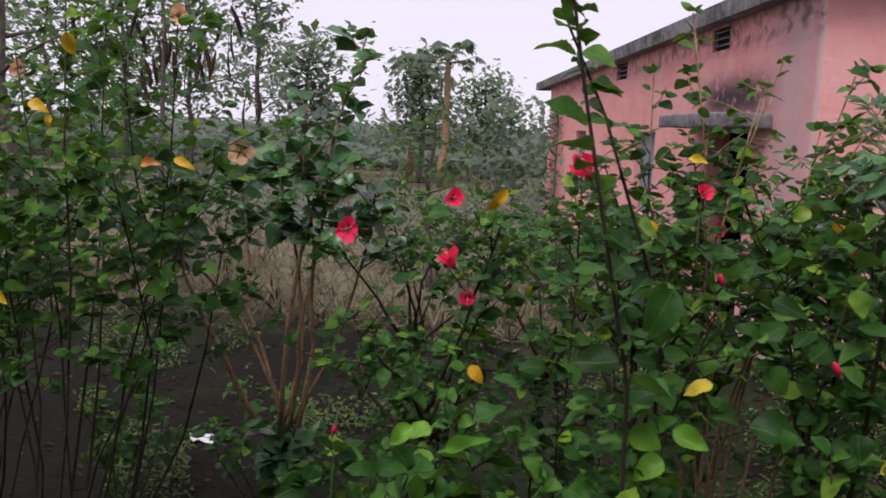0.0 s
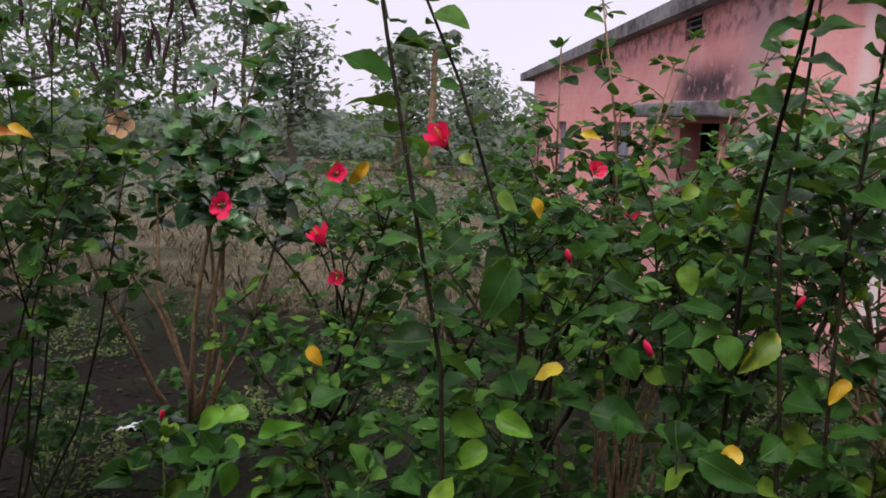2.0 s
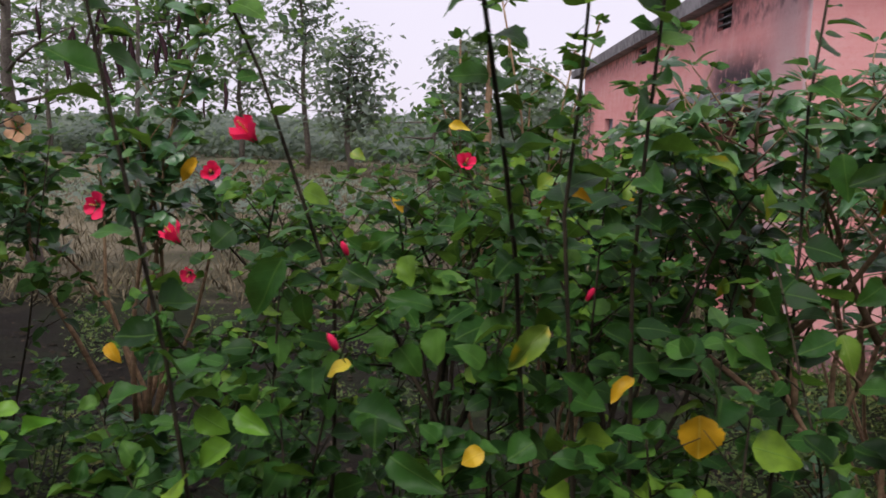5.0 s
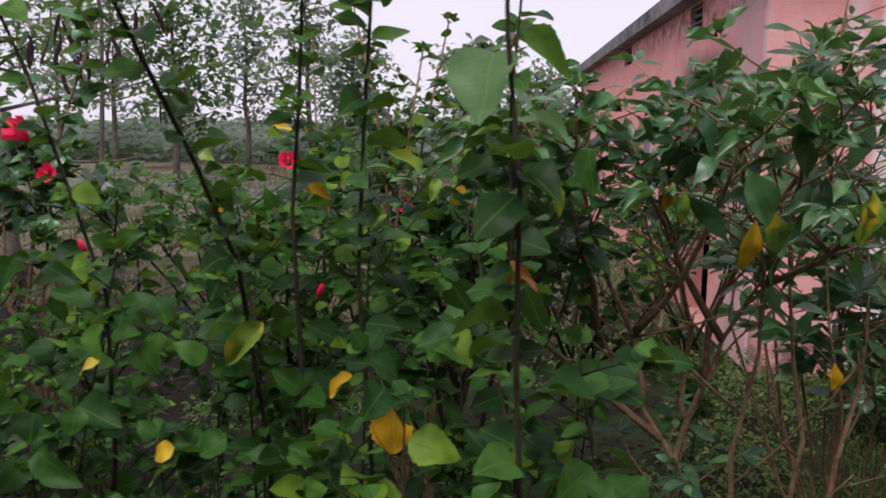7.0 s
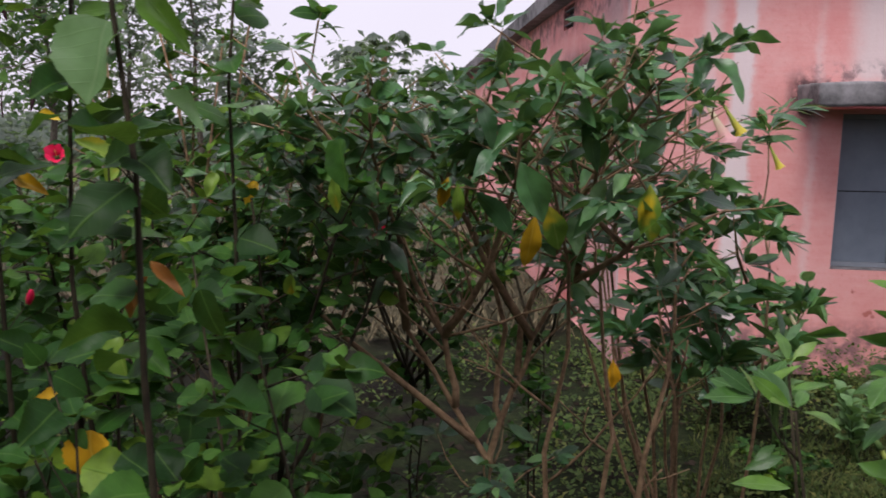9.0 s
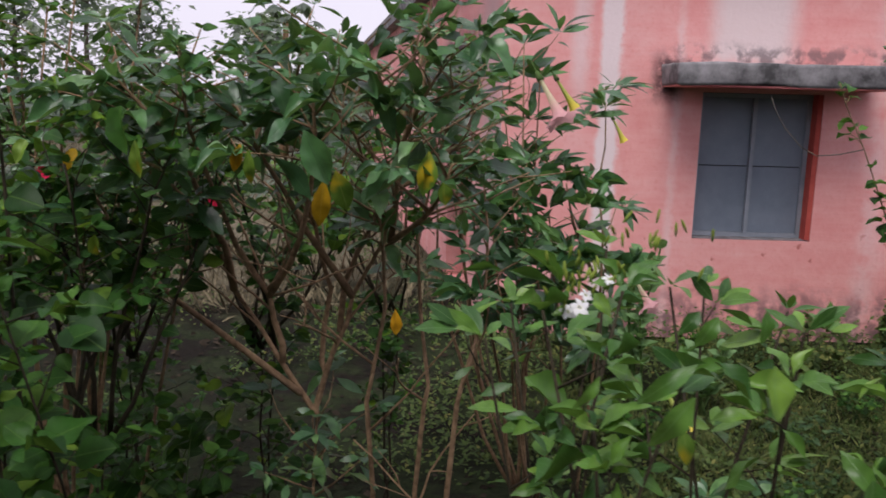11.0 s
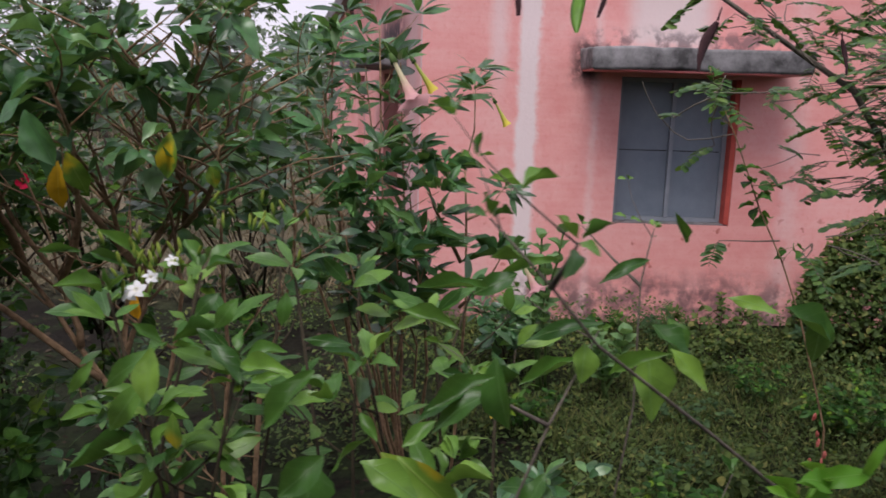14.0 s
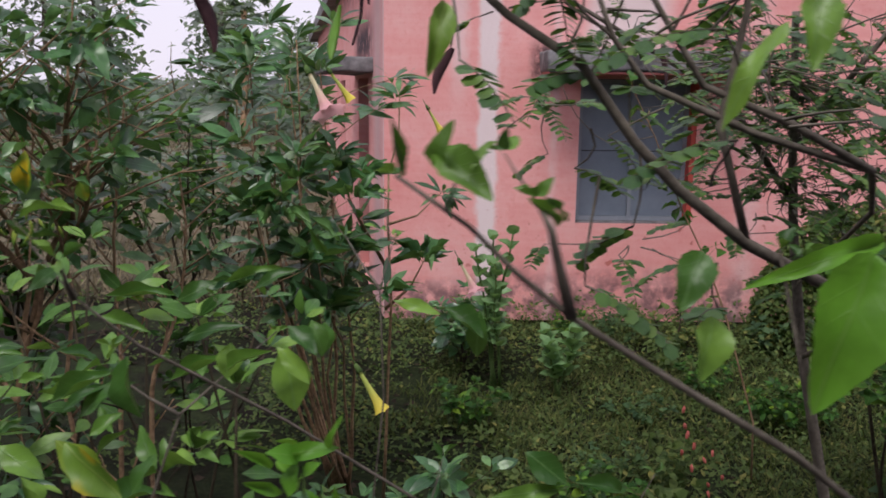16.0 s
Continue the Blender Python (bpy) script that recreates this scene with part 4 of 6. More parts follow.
front_c = shrub("hibiscus_bush", "hibiscus with thick dark stem and large heart-shaped leaves", (1.36, 1.1, 0),
                [wander((1.38, 1.0, 0.0), (1.36, 0.9, 1.7), R, 5, 0.03) + [Vector((1.36, 0.9, 1.88)), Vector((1.345, 0.9, 2.02)), Vector((1.34, 0.9, 2.2))],
                 wander((1.33, 1.3, 0.0), (1.29, 1.3, 1.59), R, 5, 0.03) + [Vector((1.29, 1.3, 1.78)), Vector((1.285, 1.3, 1.97)), Vector((1.30, 1.3, 2.15))],
                 ] + fan((1.34, 1.15, 0), [(1.2, 1.05, 1.6), (1.3, 1.0, 1.48), (1.25, 1.25, 1.75), (1.41, 1.05, 1.68)], R),
                23, "ovate", LEAF_HIB, 0.055, BARK_DARK, category="hibiscus", group=GH, start=0.66, twigs=12, twig_len=(0.05, 0.15), per=4, pieces=240, thick=0.0044, ratio=0.42, tuft=3, shoots=2, clear=[((1.15, 1.2, 1.5), 0.055), ((1.33, 0.95, 2.03), 0.10)])
# second row
row2 = [(-0.05, 2.1, 8, 0.38, 1.9, 31, 0.6), (0.55, 2.1, 8, 0.45, 1.95, 32, 0.36), (1.05, 2.05, 8, 0.42, 2.05, 33, 0.36), (0.85, 2.7, 9, 0.5, 2.25, 34, 0.34), (0.3, 2.75, 8, 0.45, 2.0, 35, 0.58),
        (1.3, 2.9, 8, 0.45, 2.2, 36, 0.42), (1.7, 3.4, 5, 0.4, 2.1, 37, 0.45), (0.6, 3.5, 8, 0.5, 2.05, 38, 0.42), (-0.3, 3.2, 7, 0.45, 1.95, 45, 0.6)]
mids = []
for bx, by, n, rad, hgt, sd, lf0 in row2:
    rr = random.Random(sd)
    mids.append(shrub("hibiscus_bush", "green hibiscus bush with slender brown stems in the hedge", (bx, by, 0),
                      fan((bx, by, 1.05), spread((bx, by), n, rad, hgt, rr), rr) + fan((bx, by, -0.02), [(bx - 0.02, by, 1.1), (bx + 0.03, by + 0.02, 1.09)], rr, 0.03), sd, "ovate",
                      LEAF_HIB, 0.056, BARK_DARK, category="hibiscus", group=GH, start=lf0, twigs=10, twig_len=(0.1, 0.28), per=6, pieces=50, thick=0.007, ratio=0.37, tuft=4))
# low plants over the dark soil behind the hedge
for i, (bx, by, n, rad, hgt) in enumerate(((-1.75, 3.3, 6, 0.4, 0.78), (-1.1, 3.5, 6, 0.4, 0.72), (-0.45, 3.4, 6, 0.4, 0.75), (0.15, 3.2, 6, 0.35, 0.8), (0.75, 3.1, 6, 0.35, 0.85), (1.2, 2.3, 4, 0.18, 1.2))):
    rr = random.Random(140 + i)
    shrub("low_bush", "low dark green hibiscus seedling over bare soil", (bx, by, 0), fan((bx, by, 0), spread((bx, by), n, rad, hgt, rr), rr), 140 + i, "ovate", LEAF_HIB, 0.075, STALK, category="hibiscus", group="low plants under the hedge",
          start=0.45, twigs=5, twig_len=(0.06, 0.16), per=4, thick=0.005, ratio=0.42, tuft=4)
tall_tips = [(0.56, 2.3, 2.17), (0.66, 2.3, 2.35), (0.88, 2.3, 2.14), (1.13, 2.3, 2.18), (0.51, 2.3, 2.0), (1.05, 2.3, 2.02), (0.94, 2.35, 2.22), (1.25, 2.4, 2.1), (1.35, 2.5, 2.0), (0.75, 2.4, 2.0), (1.2, 2.3, 1.9)]
rt = random.Random(39)
shrub("hibiscus_bush", "slim hibiscus with upright leafy shoots before the pink wall", (0.9, 2.4, 0), fan((0.9, 2.4, 0), tall_tips, rt), 39, "ovate", LEAF_HIB, 0.06, BARK_BROWN, category="hibiscus", group=GH,
      start=0.62, twigs=8, twig_len=(0.06, 0.18), per=5, pieces=0, thick=0.008, ratio=0.36)
# thin open bush with bare brown stems
R2 = random.Random(5)
open_bush = shrub("hibiscus_bush", "open hibiscus bush with bare fanned brown stems and dark leaves", (-0.69, 2.6, 0),
                  fan((-0.69, 2.6, 0.75), [(-1.25, 2.6, 1.62), (-1.05, 2.5, 1.75), (-0.9, 2.7, 1.8), (-0.72, 2.6, 1.85), (-0.5, 2.5, 1.8), (-0.42, 2.7, 2.3), (-0.35, 2.6, 1.75), (-0.6, 2.5, 1.9)], R2, 0.12)
                  + [wander((-0.72, 2.6, -0.02), (-0.69, 2.6, 0.8), R2, 4, 0.03), wander((-0.62, 2.62, -0.02), (-0.66, 2.6, 0.8), R2, 4, 0.03)],
                  41, "heart", LEAF_DARK, 0.085, BARK_BROWN, category="hibiscus", group=GH, start=0.72, twigs=7, twig_len=(0.08, 0.2), per=5, pieces=60, thick=0.011, ratio=0.45)
# tall peach hibiscus
R3 = random.Random(6)
peach = shrub("hibiscus_bush", "tall peach-flowered hibiscus with yellow leaves on dark stems", (-1.35, 2.1, 0),
              fan((-1.35, 2.1, 0), spread((-1.25, 2.05), 12, 0.62, 2.55, R3) + [(-0.75, 1.9, 2.25), (-0.6, 1.9, 1.95), (-1.2, 1.85, 2.15), (-0.85, 1.7, 1.9)], R3),
              42, "ovate", LEAF_HIB, 0.058, BARK_DARK, category="hibiscus", group=GH, start=0.62, twigs=14, twig_len=(0.1, 0.3), per=6, pieces=220, thick=0.006, ratio=0.38)
peach2 = shrub("hibiscus_bush", "leafy hibiscus bush under the garden trees", (-2.0, 2.6, 0),
               fan((-2.0, 2.6, 0), spread((-2.0, 2.7), 12, 0.7, 2.5, R3), R3), 43, "ovate", LEAF_HIB, 0.066, BARK_DARK, category="hibiscus", group=GH, start=0.6, twigs=13, twig_len=(0.1, 0.3), per=6, pieces=0, thick=0.007)
low = shrub("hibiscus_bush", "low bright green hibiscus growth over dark soil", (-0.2, 1.45, 0),
            fan((-0.15, 1.4, 0), [(-0.1, 1.2, 1.36), (0.08, 1.02, 1.42), (0.3, 1.1, 1.38)], R3),
            44, "ovate", LEAF_HIB, 0.066, STALK, category="hibiscus", group=GH, start=0.86, twigs=3, twig_len=(0.05, 0.12), per=3, pieces=120, thick=0.006, ratio=0.42)

# marked leaves and flowers of the hedge
MARKED_FRONT = [
    (front_a, "ovate", LEAF_YELLOW, (0.60, 1.262, 1.535), (-0.9, 0, -0.15), (0.1, -0.55, 0.8), 0.068, 0.024),
    (front_a, "ovate", LEAF_YELLOW, (0.15, 1.247, 1.54), (0.55, -0.2, -0.6), (0.2, -1, 0.3), 0.05, 0.018),
    (front_b, "ovate", LEAF_YELLOW, (1.06, 1.24, 1.56), (-0.55, -0.2, -0.6), (-0.5, -0.8, 0.5), 0.06, 0.018),
    (front_b, "ovate", LEAF_YELLOW, (1.15, 1.16, 1.54), (0.05, -0.1, -1), (0.1, -1, 0.1), 0.075, 0.044),
    (front_b, "ovate", LEAF_YELLOW, (0.86, 1.07, 1.49), (-0.8, -0.2, -0.4), (-0.3, -1, 0.5), 0.045, 0.022),
    (front_b, "ovate", LEAF_YELLOW, (0.93, 1.367, 1.835), (0.9, -0.1, -0.35), (0, -0.8, 0.6), 0.065, 0.016),
    (front_c, "ovate", LEAF_ORANGE, (1.352, 0.93, 1.785), (-0.4, -0.1, -0.8), (-0.2, -1, 0.2), 0.045, 0.006),
    (front_c, "ovate", LEAF_ORANGE, (1.345, 0.95, 1.795), (0.7, -0.2, -0.5), (0.4, -1, 0.5), 0.045, 0.006),
    (front_a, "ovate", LEAF_YELLOW, (0.19, 1.5, 1.86), (-0.6, -0.1, -0.8), (0.4, -0.9, 0.2), 0.085, 0.018)]
MARKED_BACK = [
    (peach, "ovate", LEAF_YELLOW, (-0.50, 1.364, 1.90), (0.9, 0, -0.25), (0, -0.9, 0.6), 0.058, 0.014),
    (peach, "ovate", LEAF_YELLOW, (-0.92, 1.5, 2.01), (0.8, 0, -0.3), (0, -0.9, 0.6), 0.058, 0.02),
    (peach, "ovate", LEAF_YELLOW, (-1.04, 1.5, 1.57), (0.7, 0, -0.7), (0.2, -0.9, 0.5), 0.07, 0.02),
    (peach, "ovate", LEAF_ORANGE, (-0.70, 1.6, 1.87), (0.9, 0, 0.1), (0, -0.9, 0.6), 0.05, 0.014),
    (peach, "ovate", LEAF_YELLOW, (-1.0, 1.7, 1.98), (-0.4, 0, -0.6), (0.2, -0.9, 0.5), 0.05, 0.018),
    (mids[1], "ovate", LEAF_YELLOW, (0.62, 1.9, 1.93), (0.8, 0, -0.1), (0, -0.9, 0.6), 0.06, 0.018),
    (mids[1], "ovate", LEAF_YELLOW, (0.52, 1.8, 1.78), (0.3, 0, -0.8), (0.2, -0.9, 0.4), 0.06, 0.02)]
for par, kind, m_, p, d, up, ln, hw in MARKED_FRONT + MARKED_BACK:
    one_leaf("leaf", par, kind, m_, p, d, up, ln * (0.88 if m_ is LEAF_YELLOW else 1), hw * (0.72 if m_ is LEAF_YELLOW else 1), "yellow withering leaf" if m_ in (LEAF_YELLOW, LEAF_ORANGE) else "", k=R.randint(0, 4))
set_leaves(front_c, "heart", LEAF_PALE, [((1.326, 0.926, 2.001), (-0.010, -0.03, -0.066), 0.047)], (0, -1, 0.1), "large pale heart-shaped leaf", 3)
set_leaves(front_c, "ovate", LEAF_HIB, [((1.360, 0.930, 2.028), (0.046, -0.020, -0.049), 0.019), ((1.386, 1.500, 1.900), (0.010, -0.020, -0.082), 0.025), ((1.315, 1.000, 1.903), (0.052, -0.020, 0.017), 0.013), 
                ((1.275, 1.000, 1.879), (0.064, -0.020, 0.030), 0.017), ((1.336, 1.050, 1.760), (-0.031, -0.020, -0.022), 0.022), ((1.348, 1.050, 1.749), (0.019, -0.020, -0.049), 0.021), 
                ((1.279, 1.000, 1.702), (-0.046, -0.020, -0.016), 0.021), ((1.333, 0.950, 1.940), (-0.041, -0.020, -0.027), 0.014)], seed=4)
set_leaves(front_c, "lance", LEAF_PALE, [((1.362, 0.950, 1.950), (0.047, -0.020, -0.036), 0.010)], seed=5)
set_leaves(front_b, "ovate", LEAF_TURNING, [((0.929, 1.210, 1.640), (-0.057, -0.020, -0.070), 0.028), ((1.283, 1.000, 1.708), (0.013, -0.020, -0.044), 0.015), ((1.179, 1.200, 1.874), (-0.043, -0.020, 0.027), 0.014)], label="half-yellowed leaf", seed=6)
set_leaves(low, "ovate", LEAF_BRIGHT, [((0.135, 1.050, 1.449), (0.078, -0.020, 0.036), 0.019), ((0.109, 1.050, 1.444), (-0.019, -0.020, -0.031), 0.029), ((0.075, 1.050, 1.487), (-0.033, -0.020, -0.030), 0.021), 
                ((0.087, 1.050, 1.401), (-0.003, -0.020, -0.051), 0.024), ((0.105, 1.080, 1.474), (-0.044, -0.020, -0.011), 0.024), 
                ((0.434, 1.050, 1.512), (0.054, -0.020, -0.018), 0.026), ((0.502, 1.050, 1.519), (0.056, -0.020, -0.022), 0.026), ((0.488, 1.050, 1.469), (-0.048, -0.020, -0.033), 0.025)], seed=7)
set_leaves(front_a, "ovate", LEAF_HIB, [((0.809, 1.000, 1.679), (0.001, -0.020, -0.044), 0.023), ((0.754, 1.050, 1.763), (0.008, -0.020, -0.039), 0.021), ((0.615, 1.420, 1.548), (-0.003, -0.020, -0.040), 0.031), 
                ((0.769, 0.920, 1.535), (0.075, -0.020, -0.030), 0.028), ((0.741, 0.950, 1.571), (0.004, -0.020, -0.035), 0.023), ((0.683, 1.100, 1.518), (0.002, -0.020, -0.034), 0.026), 
                ((0.497, 1.300, 1.642), (0.009, -0.020, -0.051), 0.025), ((0.646, 1.100, 1.730), (0.057, -0.020, -0.017), 0.018), ((0.799, 1.000, 1.705), (-0.056, -0.020, 0.024), 0.018)], seed=8)
set_leaves(front_b, "ovate", LEAF_HIB, [((0.507, 1.200, 1.720), (-0.045, -0.020, -0.093), 0.036), ((0.484, 1.100, 1.474), (-0.038, -0.020, -0.033), 0.032), 
                ((0.423, 1.200, 1.764), (-0.029, -0.020, -0.027), 0.034), ((0.925, 1.100, 1.498), (-0.035, -0.020, -0.021), 0.030), 
                ((0.835, 1.200, 1.573), (-0.037, -0.020, 0.039), 0.029), ((0.687, 1.250, 1.576), (0.041, -0.020, -0.039), 0.029), ((0.994, 1.200, 1.540), (-0.038, -0.020, 0.039), 0.028), 
                ((1.194, 1.200, 1.642), (0.054, -0.020, -0.033), 0.024), ((0.643, 1.150, 1.499), (0.091, -0.020, -0.013), 0.035), ((1.048, 1.200, 1.624), (-0.037, -0.020, 0.028), 0.027)], seed=9)
yr = random.Random(77)
for par, (xa, xb), (ya, yb), (za, zb), n in ((peach, (-1.6, -0.7), (1.5, 2.0), (1.5, 2.2), 10), (mids[1], (0.2, 0.9), (1.7, 2.2), (1.4, 1.9), 3), (mids[2], (0.8, 1.3), (1.7, 2.2), (1.4, 1.9), 4)):
    for i in range(n):
        a = yr.uniform(0, 6.28)
        one_leaf("leaf", par, "ovate", yr.choice((LEAF_YELLOW, LEAF_TURNING, LEAF_TURNING, LEAF_TURNING)), (yr.uniform(xa, xb), yr.uniform(ya, yb), yr.uniform(za, zb)),
                 (math.cos(a), math.sin(a) * 0.4, yr.uniform(-0.9, -0.2)), (0.2, -0.8, 0.6), yr.uniform(0.04, 0.065), yr.uniform(0.012, 0.022), "yellowing leaf", k=i % 5)
for par, p, tw_, s, op, sd in ((front_a, (0.357, 1.42, 1.90), (-0.35, -0.6, 0.6), 0.048, 0.2, 1), (mids[0], (0.022, 1.87, 1.803), (0.3, -0.8, 0.2), 0.036, 0.25, 2),
                               (mids[0], (-0.232, 1.77, 1.72), (0.1, -1, 0.15), 0.038, 0.5, 3), (mids[0], (0.063, 1.64, 1.662), (-0.4, -0.5, 0.75), 0.046, 0.2, 4),
                               (mids[0], (0.10, 1.62, 1.60), (0.1, -0.9, -0.3), 0.024, 0.4, 5), (mids[2], (0.66, 1.9, 1.84), (0.3, -0.8, 0.5), 0.032, 0.3, 6),
                               (mids[3], (0.8, 2.4, 1.7), (0.2, -0.9, 0.2), 0.03, 0.4, 2), (mids[5], (1.25, 2.5, 1.62), (0.1, -0.9, 0.3), 0.03, 0.4, 3)):
    hibiscus_flower(par, p, tw_, s * 1.12, "red", op, sd)
for p, tw_, s, op, sd in (((-0.586, 1.93, 1.90), (0.25, -1, 0.1), 0.036, 0.95, 1), ((-1.22, 1.9, 2.11), (0.1, -0.9, -0.2), 0.036, 0.4, 2), ((-0.75, 1.9, 2.26), (0.4, -0.9, 0.1), 0.038, 0.45, 3)):
    hibiscus_flower(peach, p, tw_, s, "peach", op, sd)
bud(front_a, (0.702, 0.924, 1.66), (-0.45, -0.1, 0.8), 0.028)
bud(front_a, (0.60, 1.25, 1.72), (-0.3, -0.2, 0.8), 0.03)
bud(front_b, (0.98, 1.3, 1.66), (0.3, -0.2, 0.7), 0.03)
bud(low, (-0.10, 1.19, 1.40), (0.2, -0.3, 0.9), 0.025)
bud(low, (0.28, 1.1, 1.28), (0.2, -0.3, 0.9), 0.025)

# ---- brown-stemmed trumpet shrub ----
R4 = random.Random(8)
F0 = Vector((1.594, 2.235, 1.06))
sub_stems = [wander((1.60, 2.26, -0.03), F0, R4, 4, 0.03)]
forks = [((1.58, 2.24, 1.08), (1.49, 2.24, 1.22), (1.37, 2.24, 1.41), (1.30, 2.2, 1.62), (1.08, 2.1, 1.92)), ((1.56, 2.24, 1.12), (1.50, 2.24, 1.26), (1.47, 2.22, 1.40), (1.36, 2.1, 1.7), (1.32, 2.0, 2.02)),
         ((1.59, 2.24, 1.08), (1.64, 2.24, 1.25), (1.69, 2.24, 1.4), (1.77, 2.24, 1.55), (1.86, 2.1, 1.93)), ((1.55, 2.24, 1.10), (1.42, 2.24, 1.22), (1.22, 2.24, 1.37), (1.08, 2.25, 1.48), (0.95, 2.3, 1.7)),
         ((1.60, 2.28, 1.2), (1.62, 2.32, 1.4), (1.58, 2.3, 1.58), (1.52, 2.2, 1.75), (1.6, 2.05, 2.06)), ((1.64, 2.24, 1.25), (1.66, 2.3, 1.42), (1.74, 2.35, 1.6), (1.82, 2.3, 1.8), (1.86, 2.2, 2.1))]
FROM = [F0, Vector((1.50, 2.24, 1.21)), F0, Vector((1.55, 2.24, 1.12)), Vector((1.62, 2.24, 1.18)), Vector((1.655, 2.24, 1.3))]
for pts, p0 in zip(forks, FROM):
    pts = [q for q in pts if q[2] > p0.z + 0.02]
    line = [p0.copy()]
    for a, b in zip(pts, pts[1:]):
        line += wander(a, b, R4, 2, 0.06)[(0 if a is pts[0] else 1):]
    sub_stems.append(line)
for x, tip in ((1.70, (1.62, 1.95, 2.02)), (1.86, (1.95, 2.25, 1.92)), (1.95, (2.04, 2.4, 1.7))):
    sub_stems.append(wander((x, 2.35, -0.03), (x + 0.03, 2.24, 1.1), R4, 4, 0.04) + wander((x + 0.04, 2.24, 1.15), tip, R4, 4, 0.12))
for a, b in (((1.69, 2.24, 1.4), (1.45, 2.0, 1.9)), ((1.37, 2.24, 1.41), (1.2, 1.95, 1.95)), ((1.79, 2.24, 1.55), (1.78, 1.85, 2.0)), ((1.47, 2.22, 1.40), (1.66, 1.8, 1.92)), ((1.74, 2.35, 1.6), (1.92, 2.05, 2.0)), ((1.79, 2.24, 1.55), (1.95, 2.0, 1.78))):
    sub_stems.append(wander(a, b, R4, 5, 0.14))
trumpet_bush = shrub("trumpet_shrub", "dense dark green shrub with forked brown stems and drooping leaves", (1.60, 2.26, 0), sub_stems, 51, "lance", LEAF_DARK, 0.098, BARK_BROWN,
                     start=0.72, twigs=10, twig_len=(0.08, 0.26), per=3, pieces=260, thick=0.0095, hang=0.5, ratio=0.19, tuft=7, clear=[((2.32, 3.3, 1.92), 0.08)])
for p, d, ln, hw, m_ in (((1.69, 1.756, 1.76), (-0.12, 0, -1), 0.12, 0.02, LEAF_YELLOW), ((1.715, 1.74, 1.78), (0.3, 0, -0.95), 0.10, 0.024, LEAF_TURNING), ((1.53, 1.72, 1.83), (-0.25, 0, -1), 0.06, 0.012, LEAF_YELLOW),
                         ((1.55, 1.70, 1.82), (0.05, 0, -1), 0.075, 0.012, LEAF_TURNING), ((1.31, 1.75, 1.83), (0.08, 0, -1), 0.08, 0.013, LEAF_TURNING), ((1.84, 1.73, 1.50), (0.05, 0, -1), 0.06, 0.012, LEAF_YELLOW),
                         ((1.66, 1.7, 1.86), (0.4, 0, -0.9), 0.12, 0.03, LEAF_DARK), ((1.90, 1.8, 1.82), (-0.1, 0, -1), 0.10, 0.022, LEAF_TURNING), ((1.93, 2.0, 1.74), (0.1, 0, -1), 0.06, 0.018, LEAF_TURNING)):
    one_leaf("leaf", trumpet_bush, "lance", m_, p, d, (0.15, -1, 0.1), ln, hw, "hanging yellow leaf" if m_ is not LEAF_DARK else "", k=R4.randint(0, 4))
# bare brown twigs that fan out below the leaves
g = Geo()
for i in range(46):
    pts = R4.choice(sub_stems[1:])
    a, d = along(pts, R4.uniform(0.12, 0.6))
    b = a + Vector((R4.uniform(-0.34, 0.34), R4.uniform(-0.2, 0.15), R4.uniform(0.1, 0.42)))
    q = wander(a, b, R4, 5, 0.12)
    g.tube(q, 0.0042, 0.0018, 5)
    for k in range(2):
        c, d = along(q, R4.uniform(0.35, 0.9))
        g.tube(wander(c, c + Vector((R4.uniform(-0.14, 0.14), R4.uniform(-0.1, 0.06), R4.uniform(0.02, 0.16))), R4, 3, 0.12), 0.0024, 0.0012, 4)
child("bare_twig_growth", g.mesh("bare_twig_growth", BARK_BROWN), trumpet_bush, "tangle of bare brown twigs", kind="stuff")
R5 = random.Random(9)
tb = (2.35, 3.7, 0)
tips2 = [(2.05, 3.3, 2.12), (2.22, 3.4, 2.15), (2.3, 3.5, 2.02), (2.35, 3.4, 1.5), (2.3, 3.3, 1.3), (2.15, 3.6, 2.0), (2.0, 3.4, 1.9), (2.1, 4.0, 2.15), (1.9, 3.7, 2.05), (1.8, 4.0, 2.15), (2.25, 3.2, 1.6), (2.1, 3.1, 1.5), (2.4, 3.5, 1.25)]
trumpet_back = shrub("trumpet_shrub", "angel's trumpet shrub with pink hanging flowers by the house corner", tb, fan(tb, tips2, R5, 0.1), 52, "lance", LEAF_DARK, 0.19, BARK_BROWN,
                     start=0.6, twigs=6, twig_len=(0.14, 0.36), per=2, pieces=150, thick=0.009, hang=0.25, ratio=0.13, tuft=13, clear=[((2.32, 3.3, 1.92), 0.11), ((2.42, 3.5, 1.95), 0.10), ((2.26, 3.3, 2.02), 0.07)])
